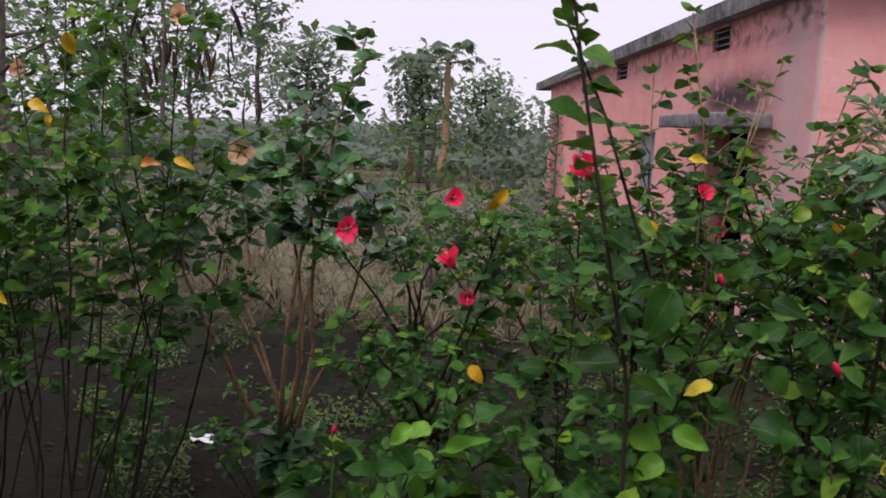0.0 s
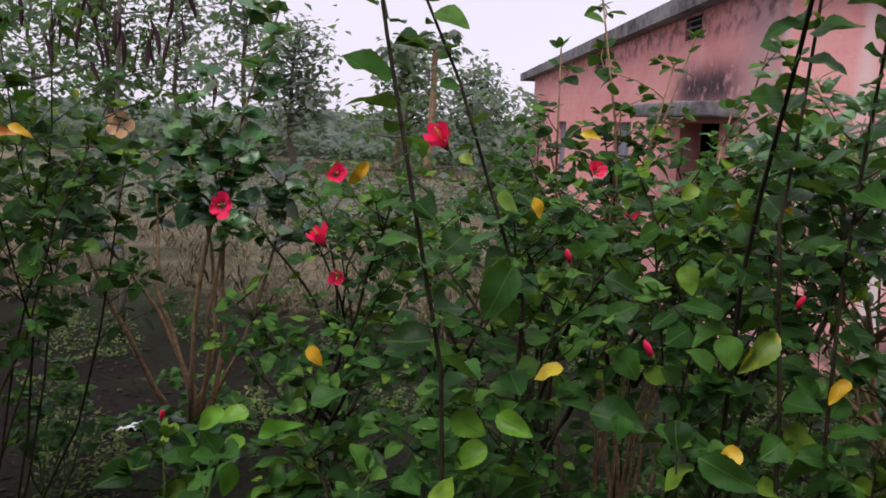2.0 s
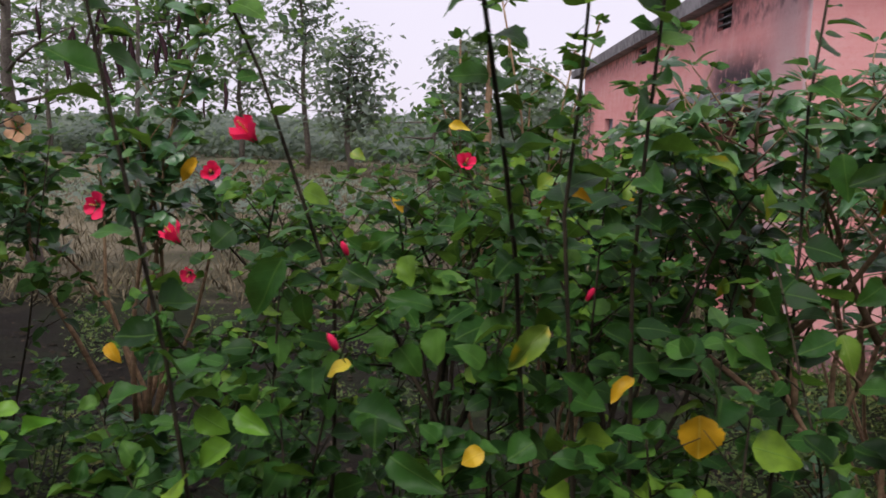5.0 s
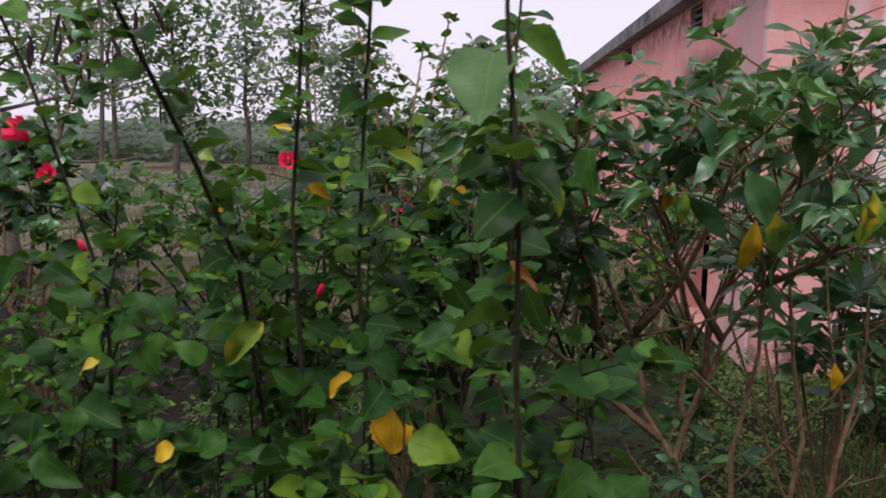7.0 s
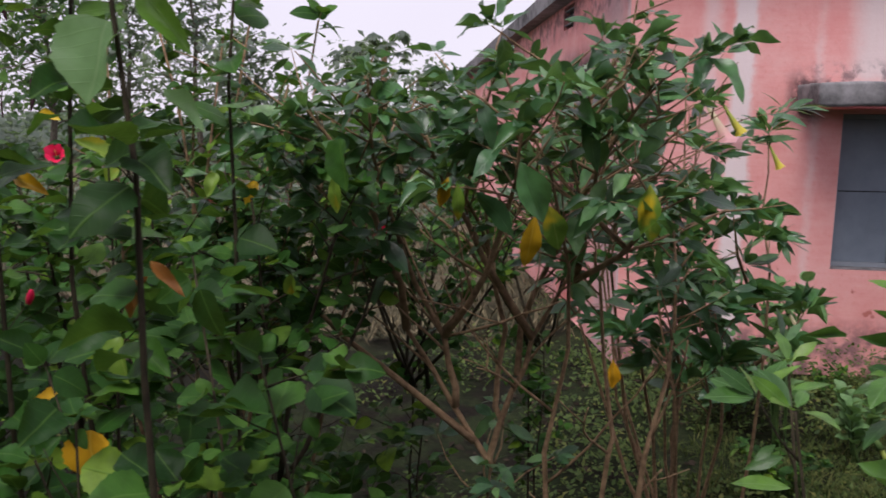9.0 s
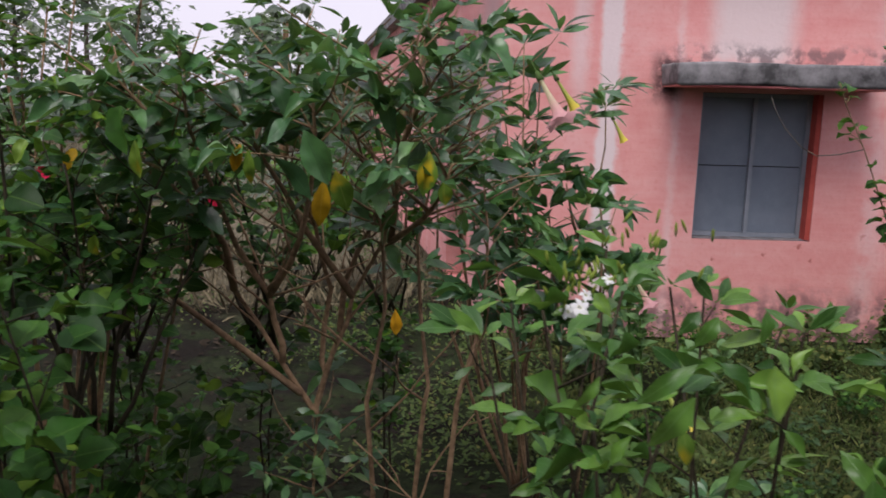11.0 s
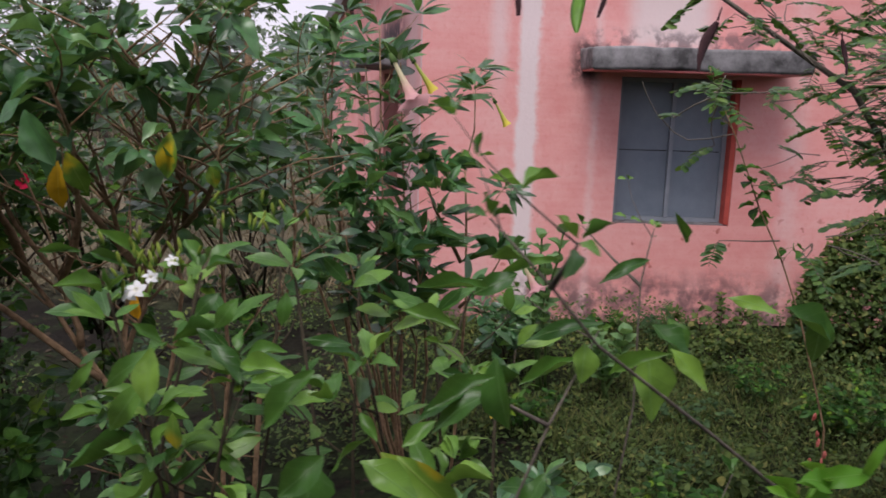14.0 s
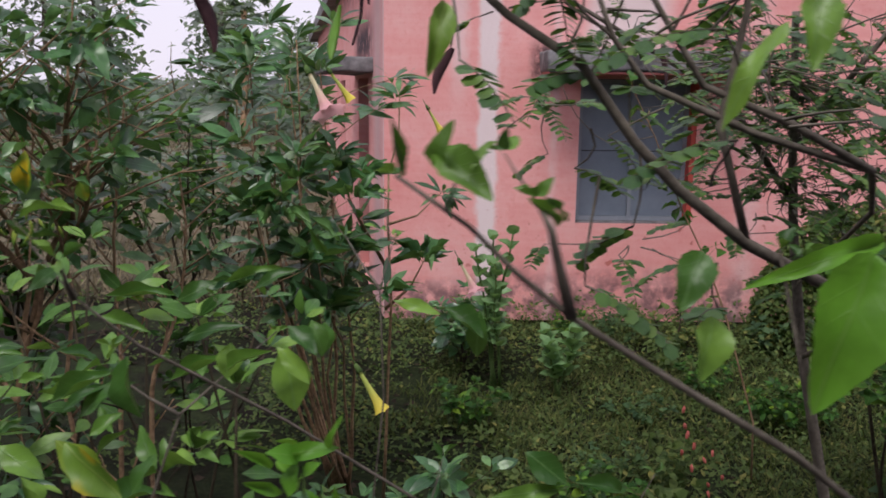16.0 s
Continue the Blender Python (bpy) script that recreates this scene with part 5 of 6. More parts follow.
trumpet_twig = shrub("trumpet_shrub", "spare angel's trumpet stem with dark leaf rosettes against the pink wall", (2.55, 3.6, 0), [wander((2.55, 3.6, -0.02), (2.586, 3.45, 1.39), R5, 4, 0.04) + [Vector((2.58, 3.6, 1.6)), Vector((2.62, 3.70, 1.75)), Vector((2.621, 3.753, 1.93))], [Vector((2.586, 3.45, 1.39)), Vector((2.70, 3.9, 1.36)), Vector((2.817, 4.326, 1.42))], [Vector((2.57, 3.5, 1.2)), Vector((2.45, 3.4, 1.45)), Vector((2.40, 3.3, 1.62))], [Vector((2.57, 3.5, 1.0)), Vector((2.68, 3.5, 1.1)), Vector((2.74, 3.5, 1.22))]],
                     53, "lance", LEAF_DARK, 0.185, BARK_BROWN, start=0.9, twigs=1, twig_len=(0.04, 0.1), per=2, pieces=60, thick=0.008, hang=0.25, ratio=0.11, tuft=13)
trumpet(trumpet_back, (2.275, 3.32, 2.03), (0.42, -0.3, -0.8), 0.21, "pink")
trumpet(trumpet_back, (2.35, 3.40, 2.03), (0.55, 0.1, -0.75), 0.15, "yellow")
trumpet(trumpet_twig, (2.74, 4.2, 1.87), (0.45, 0.1, -0.75), 0.14, "yellow")
trumpet(trumpet_twig, (2.92, 4.3, 1.05), (0.4, -0.3, -0.75), 0.2, "pink")

# ---- crepe jasmine in front ----
R6 = random.Random(10)
jas_tips = [(2.06, 1.05, 1.68), (2.16, 1.08, 1.70), (2.25, 1.2, 1.68), (2.12, 1.0, 1.55), (2.22, 1.0, 1.62), (2.36, 1.05, 1.6), (2.33, 1.3, 1.66), (2.0, 1.2, 1.6), (2.45, 0.98, 1.48), (2.3, 0.95, 1.42), (2.1, 0.95, 1.36),
            (2.44, 1.2, 1.62), (2.52, 1.1, 1.55), (2.2, 1.4, 1.7), (2.05, 1.4, 1.6), (2.5, 1.4, 1.6)]
jasmine = shrub("crepe_jasmine", "crepe jasmine shrub with white flower cluster and glossy leaves", (2.3, 1.3, 0), fan((2.3, 1.3, 0), jas_tips, R6, 0.1), 61, "lance", LEAF_JASMINE, 0.076, BARK_DARK,
                start=0.74, twigs=3, twig_len=(0.06, 0.16), per=2, pieces=200, thick=0.006, hang=0.25, ratio=0.2, tuft=5)
R7 = random.Random(12)
jas2_tips = [(2.81, 1.05, 1.47), (2.94, 1.0, 1.44), (3.1, 1.05, 1.45)]
jasmine2 = shrub("crepe_jasmine", "sparse young shrub with bright upright leaves on bare stems", (2.68, 1.2, 0), [wander((3.1, 0.95, -0.02), (2.85, 0.8, 1.5), R7, 4, 0.03) + [Vector((2.661, 0.735, 1.658)), Vector((2.55, 0.676, 1.75)), Vector((2.511, 0.65, 1.798)), Vector((2.47, 0.666, 1.84))],
                  [Vector((2.511, 0.65, 1.798)), Vector((2.515, 0.63, 1.815)), Vector((2.52, 0.612, 1.835))],
                  wander((2.72, 1.25, -0.02), (2.72, 1.19, 1.5), R7, 4, 0.03) + [Vector((2.715, 1.184, 1.672)), Vector((2.725, 1.2, 1.71)), Vector((2.735, 1.211, 1.746))],
                  [Vector((2.715, 1.184, 1.672)), Vector((2.685, 1.23, 1.70)), Vector((2.652, 1.29, 1.734))],
                  wander((2.45, 0.85, -0.02), (2.49, 0.8, 1.5), R7, 4, 0.03) + [Vector((2.539, 0.8, 1.636)), Vector((2.575, 0.87, 1.66)), Vector((2.61, 0.945, 1.68))],
                  [Vector((2.539, 0.8, 1.636)), Vector((2.505, 0.81, 1.65)), Vector((2.47, 0.82, 1.67))]] + fan((2.68, 1.2, 0.0), jas2_tips, R7, 0.12), 62, "lance", LEAF_JASMINE, 0.03, BARK_GREY,
                 start=0.88, twigs=1, twig_len=(0.05, 0.12), per=1, pieces=120, thick=0.0024, hang=0.05, ratio=0.19, tuft=3)
set_leaves(jasmine, "lance", LEAF_JASMINE, [((2.213, 0.750, 1.716), (0.000, -0.020, -0.041), 0.014), ((2.177, 0.830, 1.658), (-0.038, -0.020, -0.051), 0.015), 
                ((2.343, 0.740, 1.704), (-0.039, -0.020, -0.042), 0.012), ((2.184, 0.850, 1.683), (-0.061, -0.020, -0.033), 0.011), 
                ((2.234, 0.950, 1.704), (-0.023, -0.020, -0.029), 0.014), ((2.284, 0.950, 1.712), (-0.001, -0.020, -0.031), 0.010), 
                ((2.379, 0.750, 1.623), (0.052, -0.020, -0.020), 0.016), ((2.349, 0.750, 1.627), (-0.036, -0.020, -0.028), 0.016), ((2.011, 1.100, 1.717), (-0.047, -0.020, 0.005), 0.008), 
                ((2.022, 1.100, 1.716), (0.059, -0.020, -0.011), 0.010)], label="glossy green leaf", seed=11)
set_leaves(jasmine, "lance", LEAF_JASMINE, [((2.243, 0.900, 1.648), (0.059, -0.020, 0.003), 0.014), ((2.103, 0.900, 1.652), (-0.023, -0.020, -0.035), 0.008), ((2.361, 0.850, 1.689), (-0.037, -0.020, 0.016), 0.008), 
                ((2.441, 0.900, 1.595), (-0.033, -0.020, -0.020), 0.012), ((2.403, 0.950, 1.695), (0.063, -0.020, -0.011), 0.010), ((2.493, 0.950, 1.722), (-0.077, -0.020, 0.006), 0.010), 
                ((2.087, 1.100, 1.704), (-0.049, -0.020, 0.051), 0.012), ((2.332, 0.800, 1.596), (-0.003, -0.020, -0.043), 0.023), 
                ((2.531, 0.750, 1.616), (-0.025, -0.020, -0.031), 0.012), ((2.214, 0.950, 1.709), (-0.022, -0.020, -0.017), 0.010), 
                ((2.216, 0.900, 1.671), (0.037, -0.020, -0.034), 0.014)], label="glossy green leaf", seed=12)
set_leaves(jasmine, "lance", LEAF_TURNING, [((2.185, 0.880, 1.606), (0.003, -0.020, -0.032), 0.010), ((2.389, 0.845, 1.585), (0.068, -0.020, -0.049), 0.022), ((2.406, 0.830, 1.590), (0.064, -0.020, -0.054), 0.025)], label="half-yellowed leaf", seed=13)
trumpet(trumpet_back, (2.565, 2.32, 1.145), (0.45, -0.1, -0.8), 0.15, "yellow")


def pinwheel():
    g = Geo()
    for k in range(5):
        a = 2 * math.pi * k / 5
        s = len(g.v)
        for i in range(5):
            u = i / 4
            for w in (-1, 0, 1):
                half = 0.30 * math.sin(math.pi * min(1, 0.15 + 0.85 * u)) + 0.02
                q = a + 0.5 * u
                c = Vector((math.cos(q), math.sin(q), 0)) * (0.12 + 0.88 * u)
                t = Vector((-math.sin(q), math.cos(q), 0.25)) * (w * half)
                g.v.append(c + t + Vector((0, 0, 0.1 * math.sin(3 * u))))
                g.uv.append((u, 0.5 + 0.5 * w))
        for i in range(4):
            for j in range(2):
                b = s + i * 3 + j
                g.f.append((b, b + 1, b + 4, b + 3))
    g.tube([(0, 0, -0.8), (0, 0, 0)], 0.05, 0.06, 5)
    return g.mesh("white_flower", PETAL_WHITE)


PINWHEEL = pinwheel()
JBUD = bud_mesh(BUD_GREEN)
for p, s in (((2.10, 1.03, 1.69), 0.013), ((2.088, 1.04, 1.682), 0.012), ((2.135, 1.05, 1.72), 0.009), ((2.11, 1.05, 1.70), 0.010), ((2.06, 1.0, 1.31), 0.010)):
    ob = child("flower", PINWHEEL, jasmine, "white pinwheel flower")
    ob.matrix_basis = Matrix.LocRotScale(Vector(p), Vector((R7.uniform(-0.4, 0.4), -0.7, 0.7)).to_track_quat('Z', 'Y'), Vector((s, s, s)))
for i in range(46):
    c = Vector((2.12, 1.06, 1.70)) if i < 30 else Vector((2.21, 1.15, 1.74))
    p = c + Vector((R7.gauss(0, 0.025), R7.gauss(0, 0.02), R7.gauss(0.01, 0.02)))
    ob = child("bud", JBUD, jasmine)
    ob.matrix_basis = Matrix.LocRotScale(p, Vector((R7.uniform(-0.6, 0.6), R7.uniform(-0.6, 0.2), 1)).to_track_quat('Z', 'Y'), Vector((0.012, 0.012, 0.02)))
# long leaves on the bare forked stems
set_leaves(jasmine2, "lance", LEAF_JASMINE, [((2.495, 0.800, 1.671), (-0.066, -0.020, -0.028), 0.013), ((2.578, 0.860, 1.693), (0.000, -0.020, -0.034), 0.018), ((2.595, 0.860, 1.713), (-0.075, -0.020, 0.001), 0.011), 
                ((2.640, 0.860, 1.712), (0.034, -0.020, -0.025), 0.016), ((2.572, 0.860, 1.676), (-0.058, -0.020, -0.016), 0.009), 
                ((2.588, 1.100, 1.723), (-0.076, -0.020, -0.016), 0.010), ((2.487, 0.770, 1.690), (-0.057, -0.020, -0.020), 0.011), 
                ((2.635, 0.860, 1.691), (0.018, -0.020, -0.073), 0.024), ((2.662, 0.880, 1.714), (0.016, -0.020, -0.034), 0.017), ((2.645, 0.900, 1.767), (-0.052, -0.020, -0.015), 0.010), 
                ((2.678, 0.900, 1.785), (-0.017, -0.020, 0.031), 0.006)], label="long light green leaf", seed=14)
set_leaves(jasmine2, "lance", LEAF_JASMINE, [((2.674, 0.900, 1.706), (0.004, -0.020, -0.034), 0.016), ((2.490, 0.800, 1.698), (0.009, -0.020, -0.063), 0.015), ((2.468, 0.800, 1.668), (-0.049, -0.020, -0.019), 0.009), 
                ((2.588, 0.800, 1.684), (0.045, -0.020, 0.031), 0.009), ((2.640, 0.800, 1.709), (0.036, -0.020, -0.031), 0.012), ((2.528, 1.000, 1.726), (-0.050, -0.020, -0.017), 0.014), 
                ((2.809, 0.960, 1.705), (0.049, -0.020, -0.027), 0.018), ((2.803, 0.960, 1.699), (-0.048, -0.020, 0.029), 0.012)], label="long light green leaf", seed=15)
# near branch that crosses the view by the end of the path
R8 = random.Random(14)
near_branch = shrub("young_shrub", "bare-stemmed young shrub with a few large light green leaves", (3.2, 0.75, 0),
                    [wander((3.3, 0.8, -0.02), (3.12, 0.46, 1.67), R8, 4, 0.03) + [Vector((2.99, 0.425, 1.775)), Vector((2.925, 0.42, 1.815)), Vector((2.868, 0.425, 1.85)), Vector((2.84, 0.425, 1.872)), Vector((2.815, 0.42, 1.897)), Vector((2.778, 0.43, 1.921))],
                     [Vector((2.868, 0.425, 1.85)), Vector((2.861, 0.425, 1.875)), Vector((2.856, 0.425, 1.895)), Vector((2.848, 0.425, 1.91))],
                     wander((3.32, 0.75, -0.02), (3.14, 0.6, 1.5), R8, 4, 0.03) + [Vector((3.06, 0.56, 1.75)), Vector((3.03, 0.56, 1.86))]],
                    71, "ovate", LEAF_JASMINE, 0.022, BARK_GREY, start=0.93, twigs=1, twig_len=(0.02, 0.04), per=0, pieces=40, thick=0.0034, ratio=0.3, tuft=3, hang=0.1)
set_leaves(near_branch, "ovate", LEAF_BRIGHT, [((3.033, 0.450, 1.880), (-0.033, -0.020, -0.086), 0.028), ((3.067, 0.500, 1.878), (-0.086, -0.020, -0.022), 0.010)], label="large light green leaf", seed=16)
R10 = random.Random(16)
sapling = shrub("young_shrub", "sapling with bright new lance leaves at its tips", (2.724, 0.7, 0), [wander((2.724, 0.72, -0.02), (2.694, 0.620, 1.676), R10, 6, 0.03), wander((2.757, 0.75, -0.02), (2.727, 0.620, 1.625), R10, 6, 0.03), wander((2.975, 0.9, -0.02), (2.925, 0.800, 1.555), R10, 6, 0.03)],
                72, "lance", LEAF_BRIGHT, 0.03, STALK, start=0.97, twigs=0, twig_len=(0.01, 0.02), per=0, pieces=30, thick=0.003, ratio=0.2, tuft=3, hang=0.0)
set_leaves(sapling, "lance", LEAF_BRIGHT, [((2.694, 0.620, 1.676), (-0.019, -0.020, 0.018), 0.010), ((2.723, 0.620, 1.686), (-0.048, -0.020, 0.005), 0.010), ((2.690, 0.620, 1.676), (-0.007, -0.020, -0.022), 0.011), ((2.670, 0.620, 1.668), (-0.021, -0.020, 0.025), 0.006), ((2.677, 0.620, 1.646), (-0.025, -0.020, 0.020), 0.006), ((2.716, 0.620, 1.681), (0.001, -0.020, 0.034), 0.005), ((2.729, 0.620, 1.625), (-0.008, -0.020, 0.037), 0.008), ((2.713, 0.620, 1.622), (-0.003, -0.020, 0.033), 0.006)], label="bright new leaf", seed=20)
set_leaves(near_branch, "ovate", LEAF_JASMINE, [((2.977, 0.560, 1.858), (-0.017, -0.020, -0.037), 0.018), ((2.988, 0.560, 1.813), (-0.011, -0.020, -0.041), 0.018), 
                ((2.799, 0.420, 1.934), (0.026, -0.020, -0.021), 0.011), ((2.799, 0.420, 1.925), (-0.002, -0.020, 0.021), 0.008), ((2.827, 0.420, 1.939), (-0.014, -0.020, -0.004), 0.003), 
                ((3.012, 0.500, 2.022), (-0.007, -0.020, -0.047), 0.016), ((2.997, 0.500, 2.002), (-0.050, -0.020, -0.046), 0.008), 
                ((2.858, 0.420, 1.898), (-0.016, -0.020, 0.017), 0.004), ((2.862, 0.420, 1.900), (-0.008, -0.020, 0.017), 0.003), ((2.780, 0.420, 1.922), (-0.003, -0.020, 0.030), 0.003)], label="broad green leaf", seed=17)
set_leaves(near_branch, "lance", LEAF_JASMINE, [((2.892, 0.800, 1.599), (0.044, -0.020, -0.027), 0.021), ((2.934, 0.800, 1.559), (-0.077, -0.020, 0.000), 0.010), ((2.851, 0.960, 1.704), (-0.010, -0.020, -0.057), 0.017), 
                ((2.993, 0.800, 1.556), (-0.046, -0.020, 0.023), 0.014)], seed=18)
set_leaves(near_branch, "ovate", LEAF_TURNING, [((2.804, 0.740, 2.036), (-0.015, -0.020, -0.064), 0.014)], label="yellowing hanging leaf", seed=19)


# ---- pod tree with feathery leaves ----
def pod_mesh(seed, material):
    rng = random.Random(seed)
    g = Geo()
    n = 9
    for i in range(n + 1):
        u = i / n
        w = 0.075 * math.sin(math.pi * min(0.97, 0.06 + 0.92 * u)) ** 0.6
        c = Vector((0.10 * math.sin(2.4 * u + seed), 0.05 * math.sin(3 * u), -u))
        ang = 0.8 * u + seed
        s = Vector((math.cos(ang), math.sin(ang), 0))
        t = Vector((-s.y, s.x, 0)) * 0.014
        for q in (c - s * w, c - s * w * 0.4 + t, c + s * w * 0.4 + t, c + s * w, c + s * w * 0.4 - t, c - s * w * 0.4 - t):
            g.v.append(q + t * rng.uniform(-0.3, 0.3))
            g.uv.append((u, 0.5))
    for i in range(n):
        for k in range(6):
            a, b = i * 6 + k, i * 6 + (k + 1) % 6
            g.f.append((a, b, b + 6, a + 6))
    g.tube([(0, 0, 0.25), (0.02 * math.sin(seed), 0, 0.0)], 0.008, 0.012, 4)
    return g.mesh("pod", material)


PODS = [pod_mesh(i, POD) for i in range(4)]
GREEN_POD = pod_mesh(1, LEAF_BRIGHT)


def pod_tree(name, label, base, limbs, seed, n_leaves, pods, leaf_len, scatter, spots=(), leaflet=0.026, piece_pods=True, bark=None, twig_r=0.0018):
    """Limbs as parts, compound leaves with paired leaflets, hanging dry pods."""
    rng = random.Random(seed)
    top = thing(name, label, "tree", base)
    for pts, r0, r1 in limbs:
        g = Geo()
        g.tube(pts, r0, r1, 9)
        child("limb", g.mesh("limb", bark or BARK_GREY), top)
    tw = Geo()
    P, D, U, L = [], [], [], []

    def compound(p, d, ln):
        pts = [p]
        for i in range(1, 6):
            pts.append(p + d * ln * i / 5 - Vector((0, 0, 0.35 * ln * (i / 5) ** 2)))
        tw.tube(pts, 0.0016, 0.0008, 3, cap=False)
        side = d.cross(Vector((rng.uniform(-0.3, 0.3), rng.uniform(-0.5, 0.3), 1)))
        side = side.normalized() if side.length > 1e-3 else Vector((1, 0, 0))
        for i in range(8):
            q, dd = along(pts, 0.16 + 0.84 * i / 8)
            for s in (-1, 1):
                P.append(tuple(q)), D.append(tuple(side * s + dd * 0.45 + Vector((0, 0, rng.uniform(-0.25, 0.1))))), U.append((rng.uniform(-0.2, 0.2), rng.uniform(-0.4, 0.2), 1)), L.append(leaflet * rng.uniform(0.75, 1.15))
    sites = []
    for i in range(n_leaves):
        pts, r0, r1 = limbs[rng.randrange(len(limbs))]
        p, d = along([Vector(q) for q in pts], rng.uniform(0.3, 1.0))
        off = Vector((rng.gauss(0, 1), rng.gauss(0, 1), rng.gauss(0.2, 0.8))) * scatter
        sites.append((p, p + off))
    for c, sg, n in spots:
        for i in range(n):
            p = Vector(c) + Vector((rng.gauss(0, sg[0]), rng.gauss(0, sg[1]), rng.gauss(0, sg[2])))
            sites.append((Vector(c) + (p - Vector(c)) * 0.2, p))
    for p, q in sites:
        if (q - p).length > 0.02:
            tw.tube(wander(q - (q - p).normalized() * min(0.12, (q - p).length), q, rng, 3, 0.12), twig_r, twig_r * 0.5, 4, cap=False)
        a = rng.uniform(0, 6.28)
        compound(q, Vector((math.cos(a), math.sin(a), rng.uniform(-0.5, 0.5))).normalized(), leaf_len * rng.uniform(0.7, 1.2))
    child("twig_growth", tw.mesh("twig_growth", bark or BARK_GREY), top, kind="stuff")
    L = np.array(L)
    child("foliage", leaf_mesh("foliage", [leaf_arrays(P, D, U, L, L * 0.34, 0.1, 0.1, OBLONG)], LEAF_SENNA), top, kind="stuff")
    for i, (p, s) in enumerate(pods):
        ob = child("pod", PODS[i % 4], top, "dark dry hanging pod")
        ob.matrix_basis = Matrix.LocRotScale(Vector(p), Euler((rng.uniform(-0.3, 0.3), rng.uniform(-0.4, 0.4), rng.uniform(0, 6))), Vector((s * 1.0, s * 1.0, s * 0.58)))
    return top


def V(*a):
    return Vector(a)


limbs = [([V(4.5, 2.6, -0.05), V(4.15, 2.6, 0.58), V(4.01, 2.6, 1.15), V(3.95, 2.6, 1.53), V(3.9, 2.55, 1.8), V(3.85, 2.5, 2.2)], 0.021, 0.011),
         ([V(4.02, 2.6, 1.1), V(3.7, 1.7, 1.45), V(3.30, 0.95, 1.72), V(3.14, 0.9, 1.80), V(3.06, 0.9, 1.86), V(3.01, 0.9, 1.91), V(2.95, 0.9, 1.99), V(2.87, 0.9, 2.04), V(2.8, 0.9, 2.1)], 0.0085, 0.004),
         ([V(3.98, 2.6, 1.35), V(3.6, 1.5, 1.75), V(3.28, 0.92, 1.88), V(3.14, 0.9, 1.92), V(3.02, 0.9, 1.97), V(2.98, 0.9, 2.02), V(2.94, 0.9, 2.12)], 0.0055, 0.0025)]
limbs += [([V(3.28, 0.92, 1.88), V(3.18, 0.9, 1.93), V(3.08, 0.9, 1.97), V(3.02, 0.9, 2.06), V(2.98, 0.9, 2.15)], 0.005, 0.0025),
         ([V(3.14, 0.9, 1.80), V(3.10, 0.9, 1.93), V(3.12, 0.9, 2.05), V(3.1, 0.9, 2.2)], 0.005, 0.003),
         ([V(3.95, 2.6, 1.6), V(3.7, 2.6, 1.95), V(3.4, 2.5, 2.1), V(3.1, 2.4, 2.25)], 0.012, 0.005),
         ([V(3.9, 2.55, 1.8), V(4.05, 2.4, 2.1), V(4.2, 2.3, 2.4)], 0.011, 0.005)]
podlist = [((2.50, 1.04, 2.085), 0.145), ((2.665, 1.305, 2.11), 0.145), ((2.815, 1.27, 2.025), 0.125), ((2.70, 1.33, 2.16), 0.12), ((3.3, 1.9, 2.05), 0.13), ((3.6, 2.2, 1.95), 0.12)]
pods = pod_tree("pod_tree", "small feathery-leaved tree with dark hanging pods before the house", (4.5, 2.9, 0), limbs, 81, 60, podlist, 0.10, 0.10,
         spots=[((3.3, 2.2, 2.1), (0.1, 0.12, 0.05), 10), ((3.82, 2.4, 2.0), (0.14, 0.2, 0.12), 150), ((4.1, 2.6, 1.98), (0.26, 0.3, 0.2), 190), ((3.85, 2.5, 1.72), (0.14, 0.2, 0.13), 70), ((3.4, 1.6, 2.02), (0.13, 0.2, 0.08), 30),
                ((3.03, 1.85, 1.93), (0.05, 0.06, 0.04), 8), ((3.22, 1.75, 1.64), (0.06, 0.05, 0.04), 6), ((2.9, 1.5, 2.1), (0.1, 0.1, 0.05), 4), ((3.9, 2.2, 1.6), (0.15, 0.2, 0.12), 30)])
green = child("pod", GREEN_POD, pods, "unripe green pod")
green.matrix_basis = Matrix.LocRotScale(V(2.64, 1.32, 2.09), Euler((0.05, 0.1, 1.2)), Vector((0.14, 0.14, 0.085)))
# the climbing vine on a leaning stick in front of the window
R9 = random.Random(15)
vine = shrub("climbing_vine", "thin vine with small leaves on a leaning stick", (4.3, 3.8, 0), [[V(4.4, 3.8, -0.02), V(4.38, 3.8, 0.35), V(4.2, 3.8, 0.9), V(4.08, 3.8, 1.18), V(3.95, 3.8, 1.42), V(3.89, 3.8, 1.56), V(3.80, 3.8, 1.76), V(3.70, 3.8, 1.95), V(3.66, 3.8, 2.05)]],
             82, "heart", LEAF_HIB, 0.064, BARK_BROWN, category="vine", start=0.35, twigs=16, twig_len=(0.03, 0.11), per=3, pieces=50, thick=0.006, ratio=0.45, tuft=0)
g = Geo()
g.tube([V(3.80, 3.8, 1.76), V(3.69, 3.8, 1.735), V(3.59, 3.8, 1.726), V(3.52, 3.8, 1.762), V(3.436, 3.8, 1.847), V(3.39, 3.8, 1.92), V(3.364, 3.8, 1.98)], 0.003, 0.0018, 5)
child("tendril", g.mesh("tendril", BARK_GREY), vine, "dry bare tendril")

